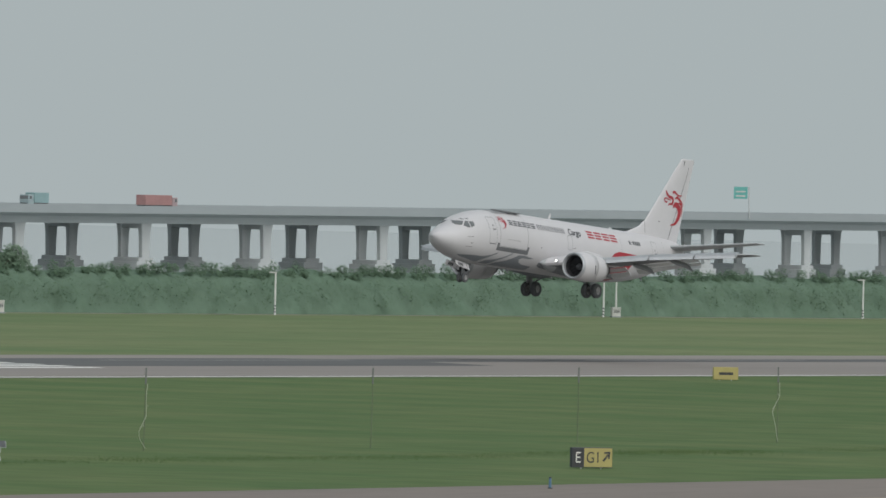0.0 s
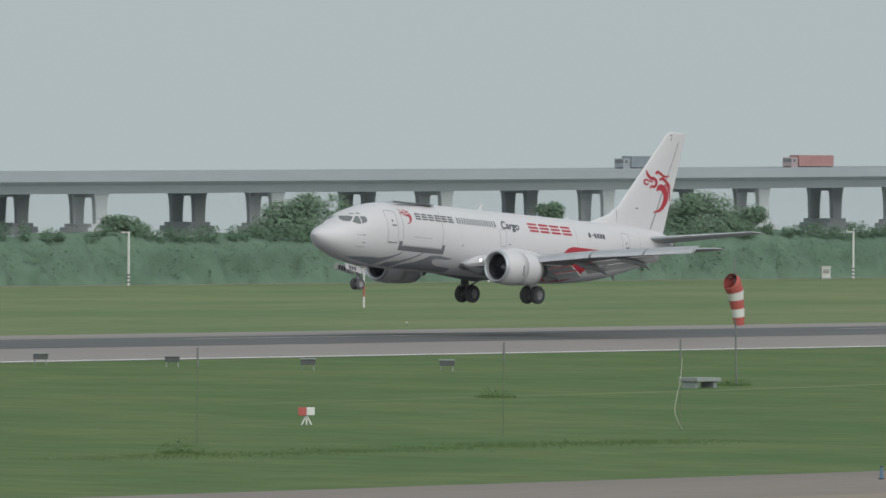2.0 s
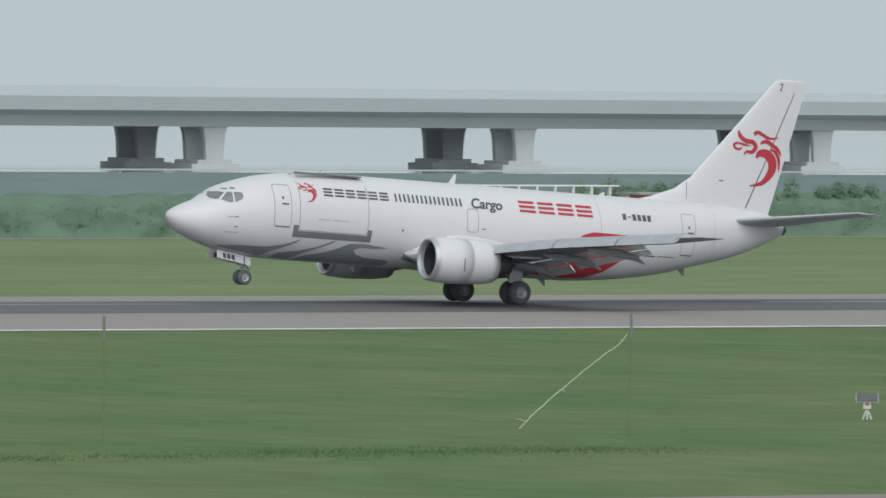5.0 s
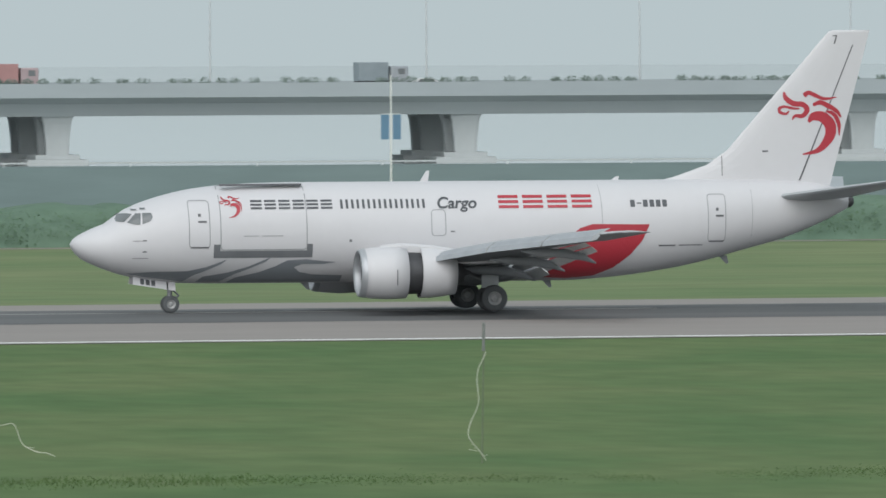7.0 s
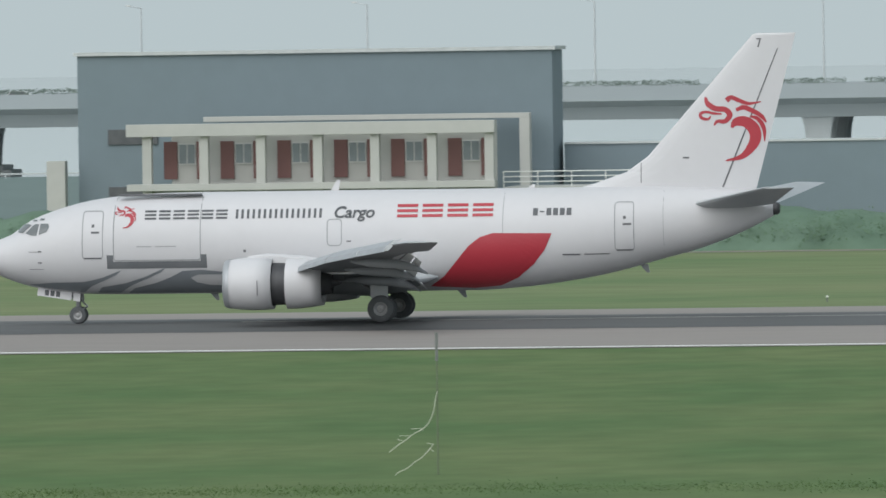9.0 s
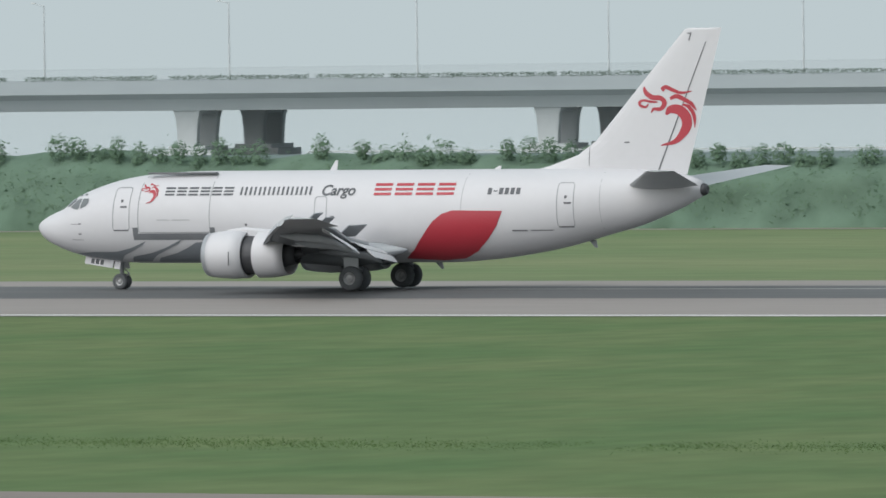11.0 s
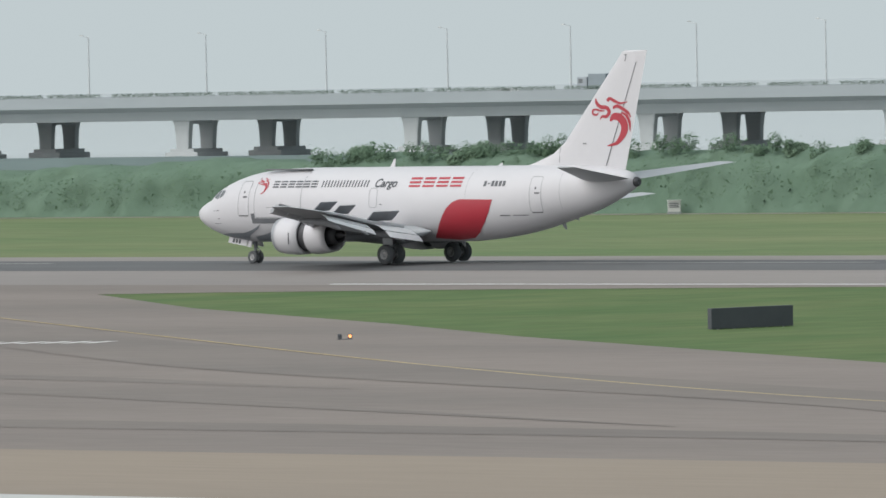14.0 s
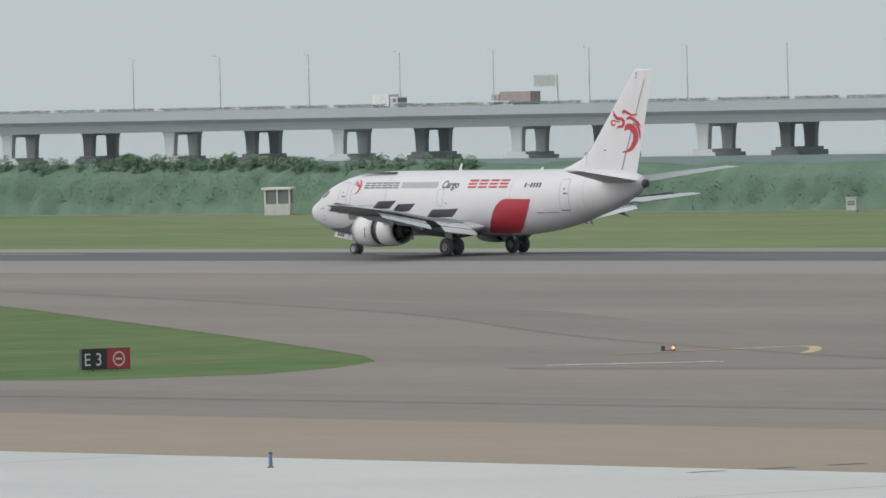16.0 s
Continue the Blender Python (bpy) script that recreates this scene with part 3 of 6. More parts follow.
for s in (-1, 1):
    bm = bmesh.new()
    loft(bm, [[(-a, s * 2.75 - b, z), (-a + 0.3, s * 2.75 - b - 0.08, z), (a - 0.3, s * 2.75 - b - 0.08, z), (a, s * 2.75 - b, z), (a, s * 2.75 + b, z), (a - 0.3, s * 2.75 + b + 0.08, z), (-a + 0.3, s * 2.75 + b + 0.08, z), (-a, s * 2.75 + b, z)]
              for z, a, b in ((1.25, 1.3, 0.42), (3.4, 1.42, 0.42), (4.8, 1.58, 0.44), (5.5, 1.78, 0.5), (5.95, 1.95, 0.55))])
    part("leg", bm, M_pier, pier)
part("cross_beam", box(bmesh.new(), (-1.5, -2.2, 5.2), (1.5, 2.2, 5.9), 0.08), M_pier, pier)
bm = bmesh.new()
box(bm, (-3.6, -3.5, -1.0), (3.6, 3.5, 0.75), 0.1)
box(bm, (-2.6, -3.3, 0.7), (2.6, 3.3, 1.3), 0.1)
part("pile_cap", bm, M_pier, pier)
bm = bmesh.new()
for s in (-2.75, 2.75):
    box(bm, (-0.9, s - 0.4, 5.93), (0.9, s + 0.4, 6.3))
part("bearing_block", bm, M_pier, pier)
first = True
for x in pier_x:
    for dy in (0.0, 19.0):
        lift = deck_z(x) - 5.7
        m = pose(x, via_y(x) + dy, -3.4)
        o = pier if first else copy_thing(pier, m)
        o.matrix_basis = m
        if lift > 0.05:
            o.scale = (1, 1, 1 + lift / 6.1)
        first = False

# trimmed box hedges in gaps along the near parapet, round shrubs further on, a white rail between
verts, tris = [], []
x = -1700.0
while x < -12:
    run = min(rng.uniform(9, 26), -10 - x)
    n, y0, z0 = int(run * 70), via_y(x) - 8.1, deck_z(x) + 0.4
    p = np.stack([rng.uniform(x, x + run, n), rng.uniform(y0 - 0.4, y0 + 0.4, n), z0 + 0.62 * rng.uniform(0, 1, n) ** 0.6 + rng.normal(0, 0.03, n)], 1)
    a = rng.normal(size=(n, 3, 3)) * 0.1 * np.array([1.2, 0.3, 0.8])
    b = len(verts)
    verts.extend(map(tuple, (p[:, None, :] + a).reshape(-1, 3)))
    tris.extend((b + 3 * k, b + 3 * k + 1, b + 3 * k + 2) for k in range(n))
    x += run + rng.uniform(0.7, 2.6)
for x in np.arange(36, 300, 1.9):
    if rng.random() < 0.85:
        leaf_cloud(rng, (x + rng.uniform(-0.3, 0.3), via_y(x) - 8.1, deck_z(x) + 0.68), (rng.uniform(0.75, 1.05), 0.4, rng.uniform(0.35, 0.5)), 170, 0.11, verts, tris)
guard = thing("parapet_rail", "white tubular guard rail on the viaduct parapet", "rail", None, "", "structure")
for z in (0.62, 0.82, 1.02):
    part("rail", rod(bmesh.new(), (-4, via_y(0) - 8.3, deck_z(0) + z), (37, via_y(37) - 8.3, deck_z(37) + z), 0.05, None, 6), M_red_white_w, guard)
for k in range(22):
    gx = -4 + k * 41 / 21
    part("post", box(bmesh.new(), (gx - 0.05, via_y(gx) - 8.36, deck_z(gx) + 0.4), (gx + 0.05, via_y(gx) - 8.24, deck_z(gx) + 1.06)), M_red_white_w, guard)
soup("planter_shrubs", verts, tris, M_planter, "low trimmed shrubs in planters along the viaduct parapet", "shrubs")

lamp = thing("street_lamp", "tall thin grey lamp post on the viaduct", "lamp post", None, "viaduct lamp posts")
bm = bmesh.new()
rod(bm, (0, 0, -0.7), (0, 0, 10.3), 0.14, 0.08, 8)
part("pole", bm, M_pole, lamp)
bm = bmesh.new()
rod(bm, (0, 0, 10.2), (-1.3, 0, 10.5), 0.05, 0.05, 6)
part("arm", bm, M_pole, lamp)
bm = bmesh.new()
box(bm, (-1.75, -0.14, 10.45), (-1.2, 0.14, 10.6), 0.03)
part("lamp_head", bm, M_box, lamp)
first = True
for k in range(-56, 18):
    x = -1.0 + 26.2 * k
    x += 0.9 * float(np.interp(x, *SPAN_SHIFT))
    m = pose(x, via_y(x) + 9.4, deck_z(x) - 0.1)
    o = lamp if first else copy_thing(lamp, m)
    o.matrix_basis = m
    first = False


# ---- vehicles on the viaduct ----
def lorry(colour, length, label, cab=None, direction=-1, height=2.15):
    """A lorry whose front looks along x times direction; the origin is on the road under its middle."""
    t = thing("lorry", label, "lorry", None, "traffic on the viaduct")
    d = direction
    mat = material("lorry_paint", colour, 0.5, None, 0.5, 0.5)
    cabm = material("cab_paint", [0.5 * a + 0.5 * b for a, b in zip(cab or (0.4, 0.4, 0.4), colour)], 0.5)

    def sx(a, b):
        return (min(a * d, b * d), max(a * d, b * d))
    bm = bmesh.new()
    a, b = sx(-length / 2, length / 2 - 2.4)
    box(bm, (a, -1.2, 1.15), (b, 1.2, 1.15 + height), 0.05)
    part("container", bm, mat, t)
    bm = bmesh.new()
    a, b = sx(length / 2 - 2.1, length / 2)
    box(bm, (a, -1.15, 0.7), (b, 1.15, 2.85), 0.18)
    part("cab", bm, cabm, t)
    bm = bmesh.new()
    a, b = sx(length / 2 - 0.06, length / 2 + 0.03)
    box(bm, (a, -1.0, 1.9), (b, 1.0, 2.6))
    a, b = sx(length / 2 - 1.2, length / 2 - 0.4)
    box(bm, (a, -1.18, 1.9), (b, 1.18, 2.55))
    part("windscreen", bm, M_glass, t)
    bm = bmesh.new()
    a, b = sx(-length / 2, length / 2)
    box(bm, (a, -0.9, 0.75), (b, 0.9, 1.12))
    part("chassis", bm, M_dark_metal, t)
    for xx in (-length / 2 + 1, -length / 2 + 2.3, length / 2 - 1.2):
        for y in (-0.95, 0.95):
            bm = bmesh.new()
            lathe(bm, [(-0.16, 0.3), (-0.16, 0.46), (-0.1, 0.5), (0.1, 0.5), (0.16, 0.46), (0.16, 0.3)], (xx * d, y, 0.5), 16, "y", True)
            part("wheel", bm, M_tyre, t)
    return t


def small_car(colour, label, van=False, direction=-1):
    t = thing("car", label, "van" if van else "car", None, "traffic on the viaduct")
    d = direction
    prof = [(-2.2, 0.45), (-2.2, 1.0), (-1.9, 1.75), (1.1, 1.8), (1.7, 1.15), (2.2, 1.0), (2.25, 0.45)] if van else [(-2.2, 0.4), (-2.2, 0.9), (-1.6, 1.0), (-1.0, 1.42), (0.4, 1.45), (1.15, 1.0), (2.1, 0.85), (2.2, 0.4)]
    bm = bmesh.new()
    loft(bm, [[(x * d, y, z) for x, z in prof] for y in (-0.85, -0.8, 0.8, 0.85)])
    part("body", bm, material("car_paint", colour, 0.35), t, smooth=False)
    bm = bmesh.new()
    w = [(-1.6, 1.1), (-1.3, 1.6), (0.9, 1.65), (1.4, 1.15)] if van else [(-1.35, 1.0), (-0.95, 1.34), (0.35, 1.37), (0.95, 1.0)]
    bm.free()
    for y in (-0.87, 0.87):
        bm = bmesh.new()
        bm.faces.new([bm.verts.new((x * d, y, z)) for x, z in w])
        part("side_glass", bm, M_glass, t)
    for xx in (-1.4, 1.4):
        for y in (-0.78, 0.78):
            bm = bmesh.new()
            lathe(bm, [(-0.1, 0.2), (-0.1, 0.3), (0.1, 0.3), (0.1, 0.2)], (xx * d, y, 0.32), 14, "y", True)
            part("wheel", bm, M_tyre, t)
    return t


TRAFFIC = []  # thing, x at 0 s, speed along x, lane
def traffic(t, x0, speed, lane):
    TRAFFIC.append((t, x0, speed, lane))
    t.matrix_basis = pose(x0, via_y(x0) + lane, deck_z(x0) - 0.56)


# RED is muted: the distance haze is mixed into the paint colour
RED, TEALC, SLATE, WHITE, ORANGE = (0.40, 0.22, 0.21), (0.27, 0.40, 0.41), (0.24, 0.28, 0.30), (0.62, 0.63, 0.63), (0.52, 0.25, 0.13)
# rightward traffic uses the near deck, leftward the far one; x = place at a moment - speed * moment
for col, length, x_at, moment, speed, label in (
        (RED, 13, 1728, 0.5, 18, "haze-muted red container lorry on the viaduct"),
        (SLATE, 12, 1616, 0.75, 16, "slate-grey lorry on the viaduct"),
        (SLATE, 8, 1126, 3.0, 20, "blue-grey lorry on the viaduct"),
        (RED, 7, 184.5, 7.0, 24, "small red lorry on the viaduct"),
        (SLATE, 6, 229, 7.0, 20, "dark grey box lorry on the viaduct"),
        (SLATE, 6.5, 106.3, 7.5, 18, "grey box lorry on the viaduct"),
        (SLATE, 11, -1224, 15.5, 21, "dark blue-grey lorry on the viaduct"),
        (WHITE, 7, -1379, 15.75, 18, "pale open lorry on the viaduct")):
    traffic(lorry(col, length, label, (0.4, 0.4, 0.42), 1), x_at - speed * moment, speed, -3.0)
for col, length, x_at, moment, speed, label in (
        (TEALC, 8, 1695, 0.5, -20, "pale teal lorry on the viaduct"),
        (RED, 14, 1521.7, 1.5, -19, "dull red container lorry on the viaduct"),
        (SLATE, 9, 1454.7, 2.0, -22, "grey lorry on the viaduct"),
        (RED, 11, 934, 4.0, -20, "red container lorry on the viaduct"),
        ((0.30, 0.20, 0.2), 11, 921, 4.0, -20, "brown-red container lorry on the viaduct"),
        (ORANGE, 10, 793.9, 4.5, -20, "orange container lorry on the viaduct"),
        (RED, 15, 876, 4.0, -14, "long red container lorry on the viaduct"),
        (WHITE, 13, -854, 12.75, -20, "long white box lorry on the viaduct"),
        (SLATE, 6, -1011.6, 13.5, -24, "grey box lorry on the viaduct"),
        ((0.30, 0.25, 0.245), 11, -1354.5, 15.5, -25, "dull brown-grey covered lorry on the viaduct")):
    traffic(lorry(col, length, label, (0.38, 0.4, 0.42), -1), x_at - speed * moment, speed, 20.0)
for van, x_at, moment, speed in ((0, 1650, 0.75, 24), (0, 1635, 0.5, 25), (0, 1179, 2.5, 26), (0, 1225, 2.5, 26), (0, 1234, 2.5, 25), (0, 1024, 3.5, 27), (0, 833, 4.0, 26), (0, 746, 4.5, 25), (0, 756, 4.5, 26),
                                 (0, 789, 4.5, 24), (0, 234, 7.0, 26), (0, 116, 7.5, 25), (0, 121.6, 7.5, 25), (1, -41, 8.5, 24), (0, -36, 8.5, 25), (0, -192, 9.2, 25), (0, -762.6, 12.0, 25), (0, -742.8, 12.0, 24), (0, -739.5, 12.0, 24), (0, -796, 12.5, 26), (0, -882.9, 13.0, 25), (0, -868.7, 13.0, 25), (0, -1018.2, 14.0, 24), (1, -1340, 16, 23)):
    traffic(small_car((0.7, 0.7, 0.7), "white van on the viaduct" if van else "small white car on the viaduct", bool(van), 1), x_at - speed * moment, speed, -5.6)
coach = lorry((0.66, 0.66, 0.68), 11.5, "white coach on the viaduct", (0.66, 0.66, 0.68), -1, 2.2)
traffic(coach, -215 + 22 * 9.2, -22, 16.5)


# ---- the buildings by the shore ----
hall = thing("hall", "dark slate-grey clad hall with a plain roof edge", "building", None, "", "")
bm = bmesh.new()
box(bm, (-99.3, 581, 0), (-70.9, 586, 10.9))
part("wall", bm, M_bldg, hall)
bm = bmesh.new()
box(bm, (-99.5, 580.8, 10.88), (-70.7, 586.2, 11.1))
part("roof_edge", bm, M_pole, hall)
for x0, z0 in ((-97.5, 2.2), (-97.5, 5.6)):
    bm = bmesh.new()
    box(bm, (x0, 580.88, z0), (x0 + 3.0, 581.0, z0 + 0.9), 0.02)
    part("louvre", bm, M_box_dark, hall)
frame_house = thing("frame_building", "pale open concrete frame building with red-brown inner walls and windows", "building")
xs9 = [-94.0 + i * 3.36 for i in range(7)]
for i, x in enumerate(xs9):
    bm = bmesh.new()
    box(bm, (x, 572, 0), (x + 0.55, 572.6, 6.15), 0.03)
    part("column", bm, M_bldg_pale, frame_house)
for z0, z1 in ((6.12, 6.85), (2.95, 3.35)):
    bm = bmesh.new()
    box(bm, (-94.9, 571.7, z0), (-73.2, 573.0, z1), 0.03)
    part("beam", bm, M_bldg_pale, frame_house)
bm = bmesh.new()
box(bm, (-91.4, 578.6, 6.9), (-72.0, 579.6, 7.2), 0.03)
box(bm, (-72.6, 578.6, 0), (-72.0, 579.6, 6.9), 0.03)
part("rear_frame", bm, M_bldg_pale, frame_house)
bm = bmesh.new()
box(bm, (-92.6, 574.2, 0.2), (-73.4, 574.5, 6.1))
part("inner_wall", bm, M_bldg_pale, frame_house)
bm = bmesh.new()
box(bm, (-94.0, 572.7, 2.7), (-73.4, 574.2, 2.94))
part("floor_slab", bm, M_bldg_pale, frame_house)
for i, x in enumerate(xs9[:-1]):
    for z0 in (0.5, 3.7):
        if i > 0 or z0 > 3:
            bm = bmesh.new()
            box(bm, (x + 0.95, 574.05, z0 - 0.1), (x + 1.75, 574.18, z0 + 2.1))
            part("red_panel", bm, M_bldg_red, frame_house, "red-brown wall panel")
        w = part("window", box(bmesh.new(), (x + 1.8, 574.08, z0 + 0.75), (x + 2.85, 574.17, z0 + 2.0)), M_frame, frame_house)
        for dx in (0.06, 0.56):
            part("pane", box(bmesh.new(), (x + 1.8 + dx, 574.05, z0 + 0.82), (x + 1.8 + dx + 0.43, 574.075, z0 + 1.92)), M_window, w)
        bm = bmesh.new()
        box(bm, (x + 2.9, 574.05, z0 - 0.1), (x + 3.3, 574.18, z0 + 2.1))
        part("red_panel", bm, M_bldg_red, frame_house, "red-brown wall panel")
annex = thing("annex", "low slate-grey annex wall beside the hall", "building")
part("wall", box(bmesh.new(), (-70.6, 584, 0), (-51.0, 588, 5.25)), M_bldg, annex)
part("coping", box(bmesh.new(), (-70.6, 583.9, 5.25), (-50.9, 588.1, 5.36)), M_pole, annex)
shore_wall = thing("shore_building", "long low grey-green flat-roofed shore building", "building")
part("wall", box(bmesh.new(), (-50.8, 590, 0), (-20.7, 600, 4.1)), M_bldg, shore_wall)
part("coping", box(bmesh.new(), (-50.9, 589.9, 4.1), (-20.6, 600.1, 4.22)), M_pole, shore_wall)
for x in (-96.4 - 4.5,):
    part("gate_post", box(bmesh.new(), (x, 579, 0), (x + 1.1, 580, 4.7)), M_bldg_pale, thing("gate_pillar", "pale concrete pillar beside the dark hall", "pillar"))
rails = thing("walkway_rail", "white tubular railing on the flat roof", "railing")
part("roof_slab", box(bmesh.new(), (-73.0, 574, 2.6), (-60.5, 582, 2.9)), M_bldg_pale, rails)
for z in (3.2, 3.5, 3.8):
    part("rail", rod(bmesh.new(), (-73, 574.1, z), (-61, 574.1, z), 0.035, None, 6), M_red_white_w, rails)
for i in range(7):
    part("post", rod(bmesh.new(), (-73 + 2 * i, 574.1, 2.88), (-73 + 2 * i, 574.1, 3.82), 0.035, None, 6), M_red_white_w, rails)

# ---- the cargo jet; local x runs aft from the main gear, -y is its left side ----
GEAR = 16.6
jet = thing("cargo_jet", "white twin-engine cargo jet with red tail crest and lowered gear", "aircraft")


def pchip(xs, ys, x):
    """Smooth interpolation that does not overshoot."""
    xs, ys = np.asarray(xs, float), np.asarray(ys, float)
    d = np.diff(ys) / np.diff(xs)
    m = np.concatenate([[d[0]], np.where(d[1:] * d[:-1] > 0, 2 * d[1:] * d[:-1] / np.where(d[1:] + d[:-1] == 0, 1, d[1:] + d[:-1]), 0), [d[-1]]])
    i = np.clip(np.searchsorted(xs, x) - 1, 0, len(xs) - 2)
    h = xs[i + 1] - xs[i]
    t = (x - xs[i]) / h
    return (2 * t**3 - 3 * t**2 + 1) * ys[i] + (t**3 - 2 * t**2 + t) * h * m[i] + (-2 * t**3 + 3 * t**2) * ys[i + 1] + (t**3 - t**2) * h * m[i + 1]


TOP = ([0, 0.12, 0.5, 1.0, 1.55, 1.95, 2.3, 2.8, 3.5, 4.5, 5.6, 7.0, 9.0, 27.0, 29.9, 31.2, 31.85], [2.75, 2.95, 3.19, 3.42, 3.64, 3.99, 4.18, 4.39, 4.62, 4.87, 5.03, 5.13, 5.17, 5.17, 5.06, 4.86, 4.62])
BOT = ([0, 0.12, 0.5, 1.0, 1.5, 2.2, 3.0, 4.4, 6.0, 8.0, 20.0, 22.0, 24.0, 25.5, 27.5, 29.0, 30.8, 31.85], [2.75, 2.5, 2.14, 1.9, 1.70, 1.49, 1.33, 1.18, 1.15, 1.15, 1.15, 1.27, 1.52, 1.80, 2.32, 2.72, 3.42, 3.95])
WID = ([0, 0.12, 0.5, 1.0, 1.6, 2.4, 3.2, 4.2, 5.5, 7.0, 21.0, 24.0, 26.0, 28.0, 30.0, 31.2, 31.85], [0.02, 0.3, 0.66, 0.94, 1.2, 1.46, 1.64, 1.79, 1.87, 1.88, 1.88, 1.78, 1.58, 1.27, 0.85, 0.5, 0.3])


def hull(s):
    return float(pchip(*TOP, s)), float(pchip(*BOT, s)), float(pchip(*WID, s))


def side_y(s, z):
    """Half-width of the hull at that station and height."""
    t, b, w = hull(min(max(s, 0.02), 31.8))
    c, h = (t + b) / 2, (t - b) / 2
    return w * max(0.0, 1 - min(1.0, abs((z - c) / h)) ** 2.15) ** (1 / 2.15)


NR = 48
rings = []
for s in list(np.linspace(0, 1, 9) ** 1.6 * 1.2) + list(np.arange(1.4, 31.7, 0.4)) + [31.85]:
    t, b, w = hull(s)
    c, h = (t + b) / 2, (t - b) / 2
    ring = []
    for i in range(NR):
        a = 2 * math.pi * i / NR
        ca, sa = math.cos(a), math.sin(a)
        ring.append((s - GEAR, math.copysign(abs(ca) ** 0.93, ca) * max(w, 0.01), c + math.copysign(abs(sa) ** 0.93, sa) * max(h, 0.01)))
    rings.append(ring)
bm = bmesh.new()
loft(bm, rings)
fuselage = part("fuselage", bm, M_white_plane, jet, "white painted fuselage", smooth=True)
bm = bmesh.new()
lathe(bm, [(31.8, 0.27), (32.0, 0.25), (32.1, 0.16), (32.05, 0.02)], (-GEAR, 0, 4.24), 16)
part("exhaust", bm, M_dark_metal, jet)


def decal(name, polys, mat, off=0.012, cuts=0.35, parent=None, label="", surface=side_y, side=-1):
    """Paint shapes given as (station, height) outlines, laid on the side of the hull."""
    bm = bmesh.new()
    for poly in polys:
        f = bm.faces.new([bm.verts.new((s, 0, z)) for s, z in poly])
        f.normal_update()
        bmesh.ops.triangulate(bm, faces=[f])
    return lay(name, bm, mat, off, cuts, parent, label, surface, side)


def lay(name, bm, mat, off=0.012, cuts=0.35, parent=None, label="", surface=side_y, side=-1):
    for _ in range(5):
        es = [e for e in bm.edges if e.calc_length() > cuts]
        if not es:
            break
        bmesh.ops.subdivide_edges(bm, edges=es, cuts=1)
        bmesh.ops.triangulate(bm, faces=[f for f in bm.faces if len(f.verts) > 4])
    for v in bm.verts:
        s, z = v.co.x, v.co.z
        ny, nz = 1.0, 0.0
        if surface is side_y:
            t, b, w = hull(min(max(s, 0.02), 31.8))
            c, h = (t + b) / 2, (t - b) / 2
            ny, nz = (surface(s, z) / w) ** 1.15 / w, math.copysign(min(1.0, abs((z - c) / h)) ** 1.15, z - c) / h
            k = math.hypot(ny, nz) or 1.0
            ny, nz = ny / k, nz / k
        v.co = (s - GEAR, side * (surface(s, z) + off * ny), z + off * nz)
    return part(name, bm, mat, parent or fuselage, label)


def outline(poly, w):
    """Thin strips along a closed outline."""
    out = []
    n = len(poly)
    for i in range(n):
        a, b = Vector(poly[i]), Vector(poly[(i + 1) % n])
        d = (b - a)
        if d.length < 1e-4:
            continue
        d.normalize()
        q = Vector((-d.y, d.x)) * w / 2
        out.append([tuple(a - q), tuple(b - q), tuple(b + q), tuple(a + q)])
    return out


def rect(s0, z0, s1, z1, r=0.0):
    if not r:
        return [(s0, z0), (s1, z0), (s1, z1), (s0, z1)]
    pts = []
    for cx, cz, a0 in ((s1 - r, z0 + r, -90), (s1 - r, z1 - r, 0), (s0 + r, z1 - r, 90), (s0 + r, z0 + r, 180)):
        pts += [(cx + r * math.cos(radians(a0 + k * 30)), cz + r * math.sin(radians(a0 + k * 30))) for k in range(4)]
    return pts


